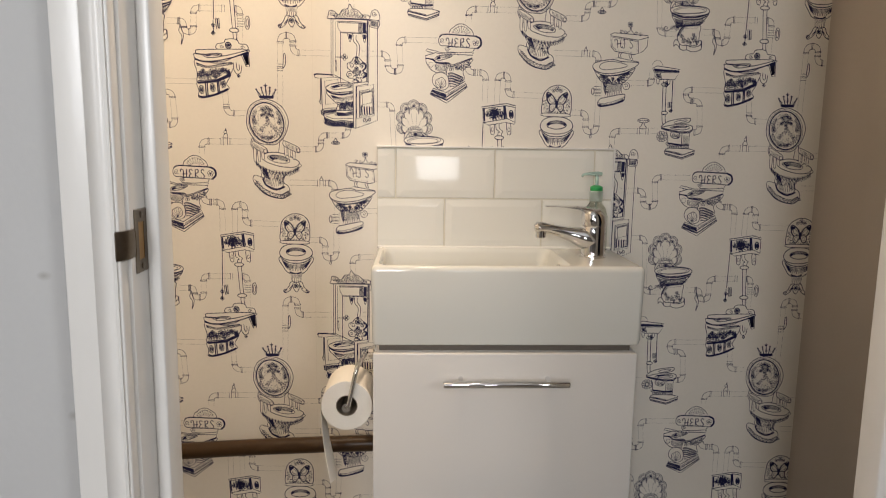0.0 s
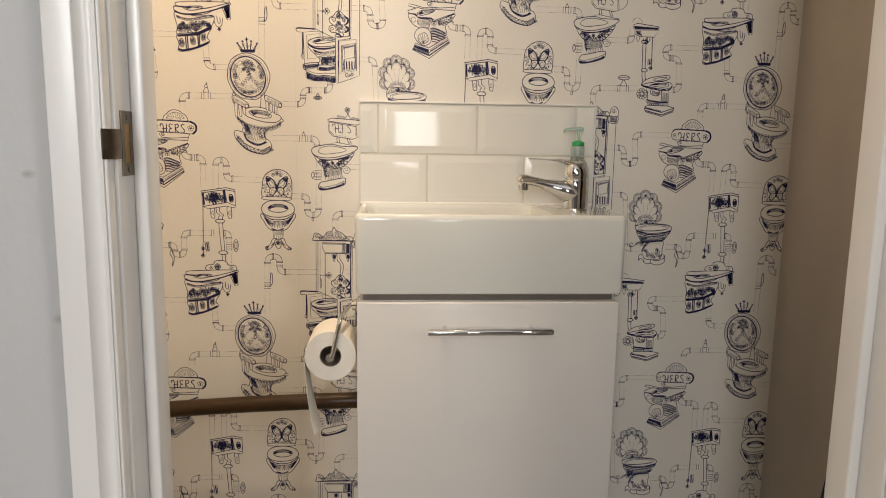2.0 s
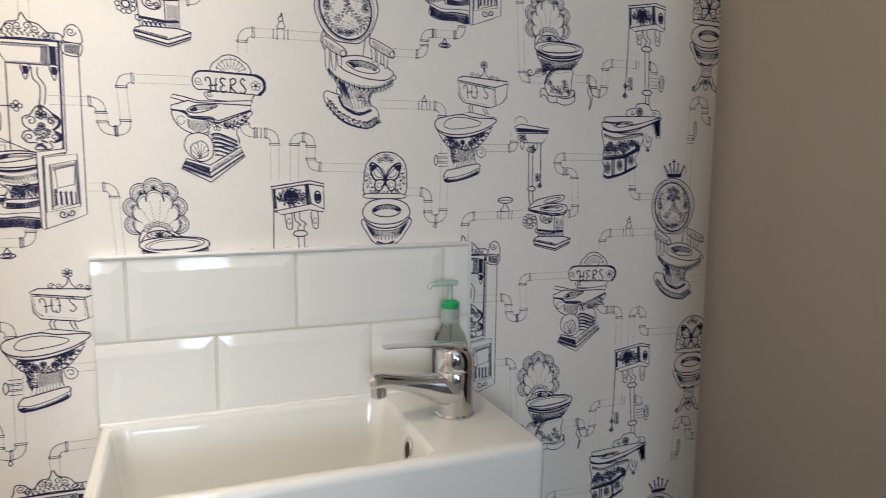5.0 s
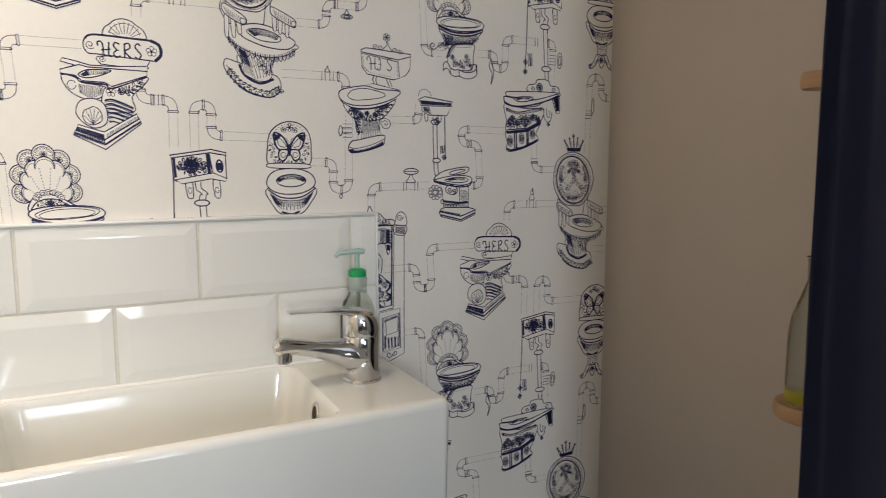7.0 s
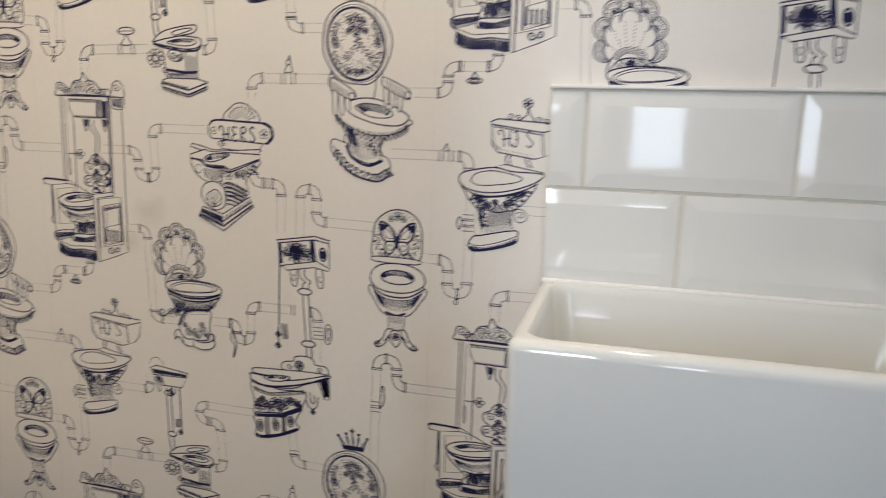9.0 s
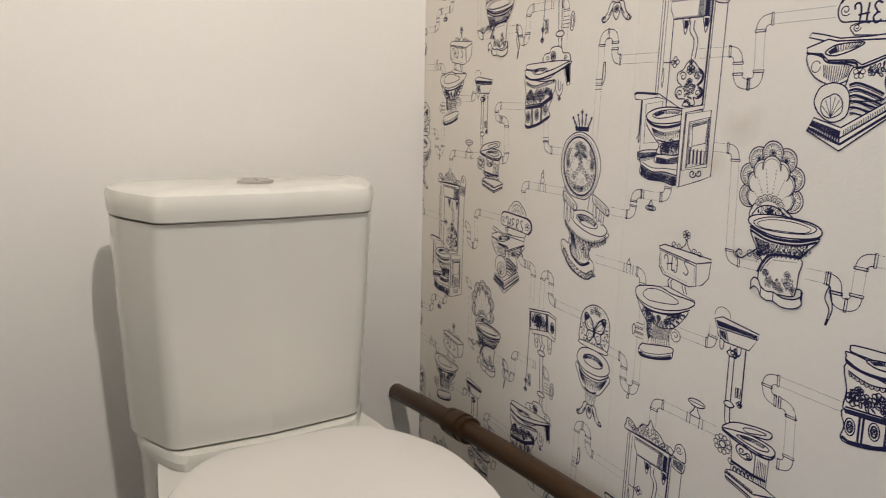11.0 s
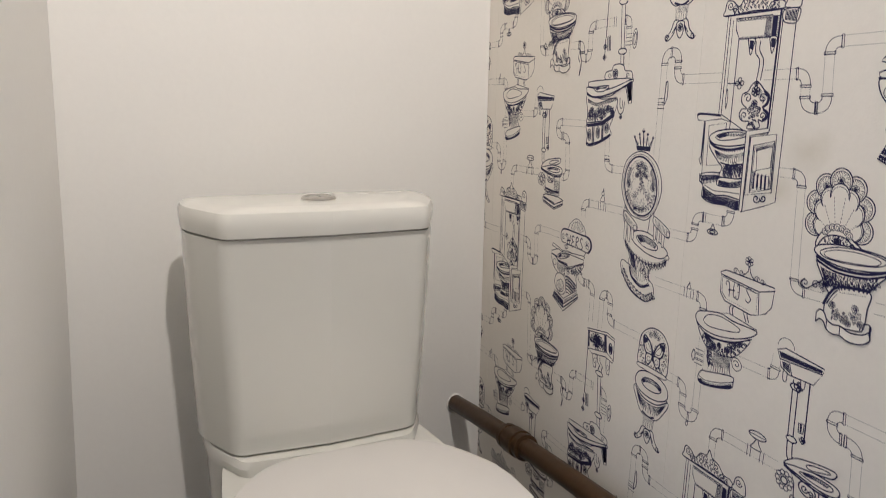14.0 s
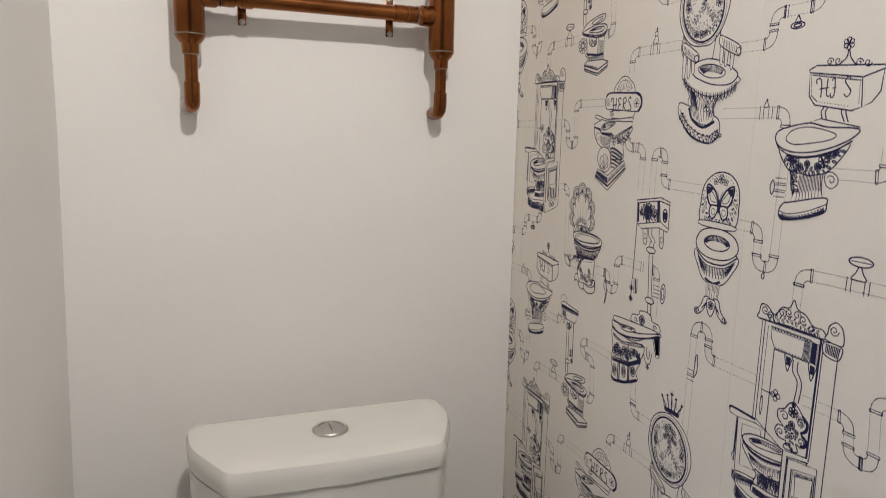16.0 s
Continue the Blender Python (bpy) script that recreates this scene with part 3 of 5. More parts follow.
part("seat_lid", loft([d_ring(z, b, f, h, 0.30) for z, b, f, h in ((0.4145, -0.968, -0.545, 0.192), (0.417, -0.972, -0.540, 0.197), (0.428, -0.973, -0.539, 0.198),
                                                              (0.4335, -0.969, -0.543, 0.194), (0.436, -0.958, -0.555, 0.183), (0.4380, -0.89, -0.62, 0.120))]), SEATM, toilet,
     "closed white plastic seat lid")
part("seat", loft([d_ring(z, b, f, h, 0.30) for z, b, f, h in ((0.398, -0.965, -0.548, 0.190), (0.401, -0.968, -0.544, 0.194), (0.412, -0.968, -0.544, 0.194))]), SEATM, toilet)
pan = [d_ring(z, b, f, h, 0.12) for z, b, f, h in ((0.0, -1.20, -0.72, 0.115), (0.02, -1.20, -0.71, 0.118), (0.18, -1.20, -0.70, 0.115), (0.28, -1.22, -0.63, 0.140), (0.35, -1.235, -0.565, 0.172),
                                             (0.39, -1.242, -0.55, 0.182), (0.397, -1.242, -0.552, 0.180))]
part("pan", loft(pan), CERAMIC, toilet)
shelf = [cistern_ring(z, f, h, 0.085, 0.044) for z, f, h in ((0.0, -1.05, 0.150), (0.28, -1.02, 0.166), (0.39, -1.000, 0.171), (0.412, -0.993, 0.175), (0.4225, -0.996, 0.172))]
part("tank_ledge", loft(shelf), CERAMIC, toilet)

toilet.rotation_euler = (0, 0, radians(1.0))

# ---- brown pipe along the papered wall ----
PY, PR = 1.368, 0.0165
def pipe_z(x):
    u = x + 1.285
    return 0.330 + 0.167 * u - 0.062 * u * u
pipe = thing("wall_pipe", (-0.7, PY, 0.40), "old brown painted water pipe low along the wallpaper", "pipe")
part("tube", tube([(x, PY, pipe_z(x)) for x in (-1.279, -1.15, -1.0, -0.87, -0.74, -0.6, -0.45, -0.3, -0.15, -0.0445)], PR, 22), PIPEM, pipe)
c0 = -1.004
part("coupling", tube([(c0 + d, PY, pipe_z(c0 + d)) for d in (-0.034, -0.033, -0.024, -0.023, -0.016, -0.015, 0.015, 0.016, 0.023, 0.024, 0.033, 0.034)],
                      [0.017, 0.0225, 0.0225, 0.0205, 0.0205, 0.0240, 0.0240, 0.0205, 0.0205, 0.0225, 0.0225, 0.017], 24), PIPEM, pipe, "ribbed compression joint")
part("wall_filler", lathe([(0.0166, 0.004), (0.019, 0.002), (0.022, 0.0002)], (west(PY), PY, pipe_z(XL)), "x", 18, cap0=False), CAULK, pipe, "rough white filler")

# ---- toilet roll and holder ----
RX, RY, RZ = -0.094, 1.247, 0.588
holder = thing("toilet_roll_holder", (-0.046, 1.30, 0.655), "chrome arm toilet roll holder on the cabinet side", "roll holder")
part("rose", lathe([(0.018, 0.0), (0.018, 0.004), (0.012, 0.008), (0.010, 0.016)], (-0.0435, 1.285, 0.662), "x", 20, cap0=False), CHROME, holder)
for v in holder.children[-1].data.vertices:
    v.co.x = -0.0870 - v.co.x
part("arm", tube([(-0.055, 1.285, 0.662), *bend((-0.064, 1.285, 0.662), (-0.075, 1.192, 0.662), (RX + 0.004, 1.190, RZ + 0.004), 0.014), *bend((RX + 0.002, 1.190, RZ + 0.003), (RX, 1.190, RZ), (RX, 1.296, RZ), 0.003)],
               0.0042, 12), CHROME, holder, "bent chrome wire arm")
part("finger", tube([(RX, 1.187, RZ), (RX, 1.191, RZ), (RX, 1.296, RZ)], [0.0075, 0.0085, 0.007], 16), CHROME, holder)
roll = thing("toilet_roll", (RX, RY, RZ), "part-used white toilet roll with a hanging sheet", "toilet roll")
bm = lathe([(0.0195, -0.048), (0.0450, -0.048), (0.0460, -0.047), (0.0460, 0.047), (0.0450, 0.048), (0.0195, 0.048), (0.0195, -0.048)], (RX, RY, RZ), "y", 48, cap0=False, cap1=False)
part("paper", bm, TISSUE, roll)
part("core", lathe([(0.0193, -0.0475), (0.0193, 0.0475), (0.0183, 0.0475), (0.0183, -0.0475), (0.0193, -0.0475)], (RX, RY, RZ), "y", 32, cap0=False, cap1=False), CARD, roll,
     "grey cardboard core")
rings = []
for k in range(13):
    f = k / 12
    x = RX - 0.0465 + 0.004 * f + 0.012 * f * f
    z = RZ - 0.005 - 0.132 * f
    w0, w1 = RY - 0.046, RY + 0.046
    cut = 0.012 * f
    rings.append([Vector((x - 0.0006 + 0.010 * f * math.sin(j * 0.8), w0 + (w1 - w0) * j / 6, z - cut * (6 - j) / 6)) for j in range(7)] +
                 [Vector((x + 0.0003 + 0.010 * f * math.sin(j * 0.8), w0 + (w1 - w0) * j / 6, z - cut * (6 - j) / 6)) for j in range(6, -1, -1)])
part("loose_sheet", loft(rings), TISSUE, roll, "single hanging tissue sheet")

# ---- copper pipe rail above the toilet ----
rail = thing("copper_pipe_rail", (-1.22, 1.08, 1.4), "copper pipe rail with soldered joints fixed to the wall", "copper rail")
KX, XW = -1.200, west(1.08)
for y, sg in ((0.889, -1), (1.268, 1)):
    col = part("upright", tube([(KX, y, z) for z in (1.338, 1.340, 1.50, 1.86)], [0.0195, 0.0205, 0.0205, 0.0205], 24), COPPER, rail, "thick copper upright")
    part("reducer", lathe([(0.0205, 1.3395), (0.0207, 1.337), (0.0165, 1.330), (0.0120, 1.3255), (0.0113, 1.313), (0.0100, 1.312)], (KX, y, 0), n=24), COPPER, rail)
    part("solder_ring", lathe([(0.0207, 1.3375), (0.0212, 1.3385), (0.0207, 1.3395)], (KX, y, 0), n=24, cap0=False, cap1=False), SOLDER, rail)
    part("solder_ring", lathe([(0.0098, 1.3110), (0.0108, 1.3120), (0.0106, 1.3135)], (KX, y, 0), n=20, cap0=False, cap1=False), SOLDER, rail)
    part("tail_pipe", tube([(KX, y, 1.315), (KX, y, 1.268)], 0.0090, 18), COPPER, rail)
    dy = 0.0 if sg < 0 else 0.004
    part("elbow", tube([(KX, y, 1.276), (KX, y, 1.274), *bend((KX, y, 1.272), (KX, y, 1.243), (XW + 0.012, y + dy, 1.243), 0.017)], [0.009, 0.0106] + [0.0106] * 9, 18), COPPER, rail)
    part("wall_stub", tube([(XW + 0.013, y + dy, 1.243), (XW + 0.001, y + dy, 1.243)], 0.0085, 16), COPPER, rail)
    part("wall_filler", lathe([(0.0090, 0.003), (0.0120, 0.002), (0.0140, 0.0002)], (XW, y + dy, 1.243), "x", 16, cap0=False), CAULK, rail, "rough white filler")
    part("tee", tube([(KX, y - sg * d, 1.392) for d in (0.010, 0.036, 0.037, 0.041)], [0.0155, 0.0155, 0.0140, 0.0120], 20), COPPER, rail)
    part("solder_ring", lathe([(0.0125, 0.041), (0.0138, 0.042), (0.0120, 0.0435)] if sg < 0 else [(0.0120, -0.0435), (0.0138, -0.042), (0.0125, -0.041)], (KX, y, 1.392), "y", 20,
                              cap0=False, cap1=False), SOLDER, rail)
    part("collar", tube([(KX, y - sg * d, 1.392) for d in (0.043, 0.044, 0.060, 0.061)], [0.0120, 0.0130, 0.0130, 0.0120], 20), COPPER, rail)
for z in (1.392, 1.72):
    part("rail_bar", tube([(KX, 0.905, z), (KX, 1.252, z)], 0.0112, 20), COPPER, rail)
for y in (0.966, 1.196):
    clip = part("pipe_clip", lathe([(0.0114, -0.008), (0.0132, -0.008), (0.0132, 0.008), (0.0114, 0.008), (0.0114, -0.008)], (KX, y, 1.392), "y", 20, cap0=False, cap1=False), COPPER,
                rail, "copper saddle clip")
    part("clip_foot", box(XW + 0.0005, y - 0.006, 1.362, XW + 0.004, y + 0.006, 1.422, 0.001), COPPER, clip)
    part("clip_stem", tube([(XW + 0.003, y, 1.392), (KX - 0.011, y, 1.392)], 0.004, 10), STEEL, clip)
    for z in (1.3665, 1.4175):
        part("clip_screw", lathe([(0.0045, 0), (0.0045, 0.0012), (0.002, 0.0022), (0, 0.0022)], (XW + 0.004, y, z), "x", 12, cap1=False), STEEL, clip)

rail.rotation_euler = (0, 0, radians(4.6))
rail.location.y -= 0.010

# ---- things against the side wall ----
robe = thing("hanging_robe", (0.85, 0.88, 1.6), "navy blue cloth robe hanging on the side wall", "robe")
rings = []
for k in range(29):
    f = k / 28
    z = 1.66 - 1.42 * f
    full = min(1, f / 0.18) ** 0.7
    flare = max(0.0, (0.75 - z) / 0.5)
    yc = 0.866 + 0.004 * math.sin(f * 5)
    half = 0.045 + 0.060 * full + 0.10 * flare
    depth = 0.058 + 0.134 * full + 0.030 * flare
    ringp = []
    for i in range(72):
        a = math.pi * i / 71
        fold = 1 + 0.05 * full * math.sin(9 * a + 2.2 * math.sin(2.5 * f)) + 0.025 * math.sin(21 * a + 4 * f)
        c = math.cos(a)
        ringp.append(Vector((XR - 0.003 - depth * max(0.0, math.sin(a)) ** 0.32 * fold, yc - half * math.copysign(abs(c) ** 0.45, c) * (0.96 + 0.04 * fold), z)))
    rings.append(ringp)
part("cloth", loft(rings), NAVY, robe)
part("collar_band", tube([(XR - 0.012, 0.85, 1.655), (XR - 0.038, 0.87, 1.668), (XR - 0.042, 0.90, 1.668), (XR - 0.012, 0.925, 1.655)], 0.014, 12), NAVY, robe)
hook = thing("wall_hook", (XR, 0.885, 1.69), "small chrome coat hook on the side wall", "hook")
part("base", lathe([(0.016, 0), (0.016, -0.004), (0.010, -0.006)], (XR - 0.0005, 0.885, 1.70), "x", 16), CHROME, hook)
part("prong", tube([(XR - 0.005, 0.885, 1.70), (XR - 0.03, 0.885, 1.690), (XR - 0.046, 0.885, 1.700), (XR - 0.048, 0.885, 1.715)], 0.004, 12), CHROME, hook)
rack = thing("wooden_rack", (XR - 0.02, 1.006, 1.0), "narrow pale wood wall rack with two rounded shelves", "rack")
part("back_board", box(XR - 0.012, 0.992, 0.79, XR - 0.001, 1.018, 1.25, 0.003), WOOD, rack)
for z, w in ((0.815, 0.037), (1.207, 0.030)):
    bm = lathe([(w, 0), (w + 0.002, 0.003), (w + 0.002, 0.016), (w, 0.019)], (XR - 0.097, 1.006, z), n=28)
    part("shelf", bm, WOOD, rack, "round-edged beech shelf")
    part("bracket", box(XR - 0.099, 0.999, z + 0.003, XR - 0.010, 1.014, z + 0.016, 0.002), WOOD, rack)
bottle = thing("oil_bottle", (XR - 0.097, 1.006, 0.8345), "clear glass bottle with a little yellow liquid on the rack", "bottle")
part("glass", lathe([(0.026, 0.0), (0.028, 0.003), (0.028, 0.080), (0.025, 0.105), (0.015, 0.135), (0.010, 0.150), (0.011, 0.175), (0.013, 0.178)], (XR - 0.097, 1.006, 0.8345), n=26, cap1=False), BOTTLE,
     bottle)
part("liquid", lathe([(0.024, 0.002), (0.025, 0.004), (0.025, 0.016)], (XR - 0.097, 1.006, 0.8345), n=26), YELLOW, bottle, "yellow liquid")

# ---- the printed wallpaper ----
CELL = 0.53                     # the print's repeat across and up; every other column drops by half


class Pen:
    """Draws ink lines, fills and paper-coloured knock-outs flat on the wall, in the units of one drawing."""

    def __init__(self, u, v, x, z, sx, sz, lean=0.0):
        self.o, self.s, self.lean, self.at = (u, v), (sx, sz), lean, (x, z)
        self.verts, self.faces, self.kinds, self.layer = [], [], [], 0

    def pt(self, p):
        dz = -(p[1] - self.o[1]) * self.s[1]
        return ((p[0] - self.o[0]) * self.s[0] + dz * self.lean, dz)

    def add(self, pts, faces, ink):
        d = -(0.06 + 0.004 * self.layer)
        n = len(self.verts)
        self.verts += [(a / 1000, d / 1000, b / 1000) for a, b in pts]
        self.faces += [[n + i for i in f] for f in faces]
        self.kinds += [0 if ink else 1] * len(faces)

    def ribbon(self, pts, w, closed=False):
        """A line w millimetres wide."""
        q = [Vector(self.pt(p)) for p in pts]
        q = [p for i, p in enumerate(q) if i == 0 or (p - q[i - 1]).length > 1e-4]
        if len(q) < 2:
            return
        n = len(q)
        out = []
        for i, p in enumerate(q):
            a = q[i - 1] if (i or closed) else p
            b = q[(i + 1) % n] if (i < n - 1 or closed) else p
            d = (b - a)
            d = d.normalized() if d.length > 1e-6 else Vector((1, 0))
            nrm = Vector((-d.y, d.x)) * (w * 0.70 + 0.08)
            out += [p + nrm, p - nrm]
        faces = [(2 * i, 2 * i + 1, 2 * ((i + 1) % n) + 1, 2 * ((i + 1) % n)) for i in range(n if closed else n - 1)]
        self.add([(p.x, p.y) for p in out], faces, True)

    def line(self, *pts, w=0.75):
        self.layer += 1
        self.ribbon(pts, w)

    def loop(self, pts, w=0.75, paper=True, ink=False):
        """A closed outline, by default over a patch of bare paper."""
        self.layer += 2
        if paper or ink:
            self.add([self.pt(p) for p in pts], [tuple(range(len(pts)))], ink)
        self.layer += 1
        if w:
            self.ribbon(pts, w, True)

    def fill(self, pts):
        self.loop(pts, 0, False, True)

    def curve(self, *pts, w=0.75, closed=False, n=6):
        self.layer += 1
        self.ribbon(smooth(pts, closed, n), w, closed)

    def blob(self, *pts, w=0.75, paper=True, ink=False, n=5):
        self.loop(smooth(pts, True, n), w, paper, ink)

    def oval(self, x, y, rx, ry, w=0.75, turn=0.0, paper=True, ink=False, n=28):
        self.loop(oval(x, y, rx, ry, turn=turn, n=n), w, paper, ink)

    def arc(self, x, y, rx, ry, a0, a1, w=0.75, n=14):
        self.layer += 1
        self.ribbon(oval(x, y, rx, ry, a0, a1, n=n), w)

    def hatch(self, a, b, n, w=0.45, short=0.0):
        """n strokes from curve a to curve b."""
        self.layer += 1
        for k in range(n):
            p, q = along(a, (k + 0.5) / n), along(b, (k + 0.5) / n)
            e = 1 - short * (k % 2)
            self.ribbon([p, (p[0] + (q[0] - p[0]) * e, p[1] + (q[1] - p[1]) * e)], w)

    def dots(self, a, b, n, w=0.45):
        """A dotted line from a to b."""
        self.layer += 1
        a, b = Vector(a), Vector(b)
        for k in range(n):
            self.ribbon([a + (b - a) * (k / n), a + (b - a) * ((k + 0.5) / n)], w)

    def beads(self, path, n, r, ink=True, w=0.4):
        self.layer += 1
        for k in range(n):
            x, y = along(path, (k + 0.5) / n)
            pts = oval(x, y, r, r, n=8)
            if ink:
                self.add([self.pt(p) for p in pts], [tuple(range(8))], True)
            else:
                self.ribbon(pts, w, True)

    def frill(self, path, n, depth, w=0.6):
        """Scallops hanging from a path."""
        self.layer += 1
        for k in range(n):
            (x0, y0), (x1, y1) = along(path, k / n), along(path, (k + 1) / n)
            self.ribbon([(x0, y0), (x0 + (x1 - x0) * 0.12, y0 + depth * 0.7), ((x0 + x1) / 2, (y0 + y1) / 2 + depth), (x1 - (x1 - x0) * 0.12, y1 + depth * 0.7), (x1, y1)], w)
            self.ribbon([((x0 + x1) / 2, (y0 + y1) / 2), ((x0 + x1) / 2, (y0 + y1) / 2 + depth * 0.6)], w * 0.6)

    def scroll(self, x, y, r, a0=0, turns=1.4, way=1, w=0.6):
        self.layer += 1
        n = int(14 * turns)
        self.ribbon([(x + r * (1 - 0.8 * k / n) * math.cos(radians(a0) + way * 2 * math.pi * turns * k / n),
                      y + r * (1 - 0.8 * k / n) * math.sin(radians(a0) + way * 2 * math.pi * turns * k / n)) for k in range(n + 1)], w)

    def flower(self, x, y, r, petals=5, w=0.45, ink_centre=True):
        self.layer += 1
        for k in range(petals):
            a = 2 * math.pi * k / petals - 1.57
            self.ribbon(oval(x + 0.58 * r * math.cos(a), y + 0.58 * r * math.sin(a), 0.40 * r, 0.40 * r, n=8), w, True)
        if ink_centre:
            self.add([self.pt(p) for p in oval(x, y, r * 0.26, r * 0.26, n=7)], [tuple(range(7))], True)

    def leaves(self, path, n, size, w=0.45):
        """A garland: small leaves either side of a path."""
        self.layer += 1
        for k in range(n):
            x, y = along(path, (k + 0.5) / n)
            x1, y1 = along(path, (k + 0.9) / n)
            a = math.atan2(y1 - y, x1 - x) + (1.0 if k % 2 else -1.0)
            pts = oval(x + size * 0.5 * math.cos(a), y + size * 0.5 * math.sin(a), size * 0.5, size * 0.22, turn=math.degrees(a), n=8)
            if k % 3:
                self.ribbon(pts, w, True)
            else:
                self.add([self.pt(p) for p in pts], [tuple(range(8))], True)

    def pipe(self, *pts, wide=22, r=26):
        """A drawn water pipe: dotted straights, solid elbows with collars."""
        P = [Vector(p) for p in pts]
        cut = [0.0] * len(P)
        for i in range(1, len(P) - 1):
            cut[i] = min(r, (P[i] - P[i - 1]).length * (0.5 if i > 1 else 0.9), (P[i + 1] - P[i]).length * (0.5 if i < len(P) - 2 else 0.9))
        self.layer += 1
        for i in range(len(P) - 1):
            d = (P[i + 1] - P[i]).normalized()
            a, b = P[i] + d * cut[i], P[i + 1] - d * cut[i + 1]
            ln, nrm = (b - a).length, Vector((-d.y, d.x)) * wide / 2
            k = 0.0
            while k < ln:
                for sg in (1, -1):
                    c = a + d * k + nrm * sg
                    self.ribbon([c, c + d * 2.2], 0.30)
                k += 4.6
        for i in range(1, len(P) - 1):
            d0, d1 = (P[i] - P[i - 1]).normalized(), (P[i + 1] - P[i]).normalized()
            a, b = P[i] - d0 * cut[i], P[i] + d1 * cut[i]
            for sg in (1, -1):
                n0, n1 = Vector((-d0.y, d0.x)) * wide / 2 * sg, Vector((-d1.y, d1.x)) * wide / 2 * sg
                c = P[i] + n0 + n1 if abs(d0.dot(d1)) < 0.2 else P[i] + n0
                p, q = a + n0, b + n1
                self.ribbon([(1 - t) ** 2 * p + 2 * t * (1 - t) * c + t * t * q for t in (k / 7 for k in range(8))], 0.48)
            for c, d in ((a, d0), (b, d1)):
                nrm = Vector((-d.y, d.x)) * (wide / 2 + 2.5)
                self.ribbon([c - nrm, c + nrm], 0.62)
                self.ribbon([c - nrm + d * 5, c + nrm + d * 5], 0.42)
                for sg in (1, -1):
                    self.ribbon([c + nrm * sg, c + nrm * sg + d * 5], 0.42)

    def collars(self, *spots, wide=22, upright=False):
        self.layer += 1
        for x, y in spots:
            e = (0, wide / 2 + 3) if not upright else (wide / 2 + 3, 0)
            g = (5, 0) if not upright else (0, 5)
            for k in (-1, 1):
                self.ribbon([(x - e[0] + g[0] * k, y - e[1] + g[1] * k), (x + e[0] + g[0] * k, y + e[1] + g[1] * k)], 0.5)

    def mesh(self, name):
        me = bpy.data.meshes.new(name)
        me.from_pydata(self.verts, [], self.faces)
        me.materials.append(INK)
        me.materials.append(PAPER)
        me.polygons.foreach_set("material_index", self.kinds)
        me.update()
        return me


def oval(x, y, rx, ry, a0=0, a1=360, turn=0.0, n=24):
    full = abs(a1 - a0) >= 360
    c, s = math.cos(radians(turn)), math.sin(radians(turn))
    out = []
    for k in range(n if full else n + 1):
        a = radians(a0 + (a1 - a0) * k / n)
        u, v = rx * math.cos(a), ry * math.sin(a)
        out.append((x + u * c - v * s, y + u * s + v * c))
    return out


def smooth(pts, closed=False, n=6):
    """A rounded line through points."""
    P = [Vector(p) for p in pts]
    m = len(P)
    out = []
    for i in range(m if closed else m - 1):
        p1, p2 = P[i], P[(i + 1) % m]
        p0 = P[i - 1] if (closed or i) else p1
        p3 = P[(i + 2) % m] if (closed or i + 2 < m) else p2
        for k in range(n):
            t = k / n
            out.append(tuple(0.5 * (2 * p1 + (p2 - p0) * t + (2 * p0 - 5 * p1 + 4 * p2 - p3) * t * t + (3 * p1 - p0 - 3 * p2 + p3) * t ** 3)))
    if not closed:
        out.append(tuple(P[-1]))
    return out


def along(path, f):
    """The point a fraction f along a path."""
    x = f * (len(path) - 1)
    i = min(int(x), len(path) - 2)
    g = x - i
    return (path[i][0] + (path[i + 1][0] - path[i][0]) * g, path[i][1] + (path[i + 1][1] - path[i][1]) * g)


def letters(p, text, x, y, h, gap, w=0.9):
    """Curly capitals, built of strokes."""
    for ch in text:
        b = h * 0.62
        if ch == "H":
            p.curve((x - b * 0.45, y - h * 0.22), (x - b * 0.5, y - h * 0.45), (x - b * 0.15, y - h * 0.5), (x + b * 0.02, y - h * 0.2), (x, y + h * 0.5), w=w)
            p.curve((x + b * 0.62, y - h * 0.5), (x + b * 0.55, y), (x + b * 0.58, y + h * 0.38), (x + b * 0.85, y + h * 0.45), w=w)
            p.line((x - b * 0.18, y + 2), (x + b * 0.75, y - 1), w=w)
        elif ch == "E":
            p.curve((x + b * 0.6, y - h * 0.4), (x + b * 0.2, y - h * 0.5), (x, y - h * 0.3), (x + b * 0.25, y - h * 0.02), (x, y + h * 0.2), (x + b * 0.2, y + h * 0.48), (x + b * 0.65, y + h * 0.35), w=w)
            p.line((x + b * 0.2, y), (x + b * 0.5, y), w=w)
        elif ch == "R":
            p.line((x + 1, y - h * 0.45), (x, y + h * 0.5), w=w)
            p.curve((x - 2, y - h * 0.4), (x + b * 0.45, y - h * 0.5), (x + b * 0.55, y - h * 0.2), (x + 2, y + h * 0.02), (x + b * 0.35, y + h * 0.3), (x + b * 0.75, y + h * 0.5), w=w)
        elif ch == "S":
            p.curve((x + b * 0.55, y - h * 0.38), (x + b * 0.3, y - h * 0.52), (x + 1, y - h * 0.3), (x + b * 0.35, y), (x + b * 0.6, y + h * 0.25), (x + b * 0.3, y + h * 0.5), (x - 1, y + h * 0.36), w=w)
        elif ch == "I":
            p.curve((x - 3, y - h * 0.35), (x + 4, y - h * 0.5), (x + 6, y), (x + 4, y + h * 0.42), (x - 4, y + h * 0.5), (x - 6, y + h * 0.3), w=w)
            p.line((x - 1, y + 1), (x + 10, y), w=w * 0.7)
        x += gap


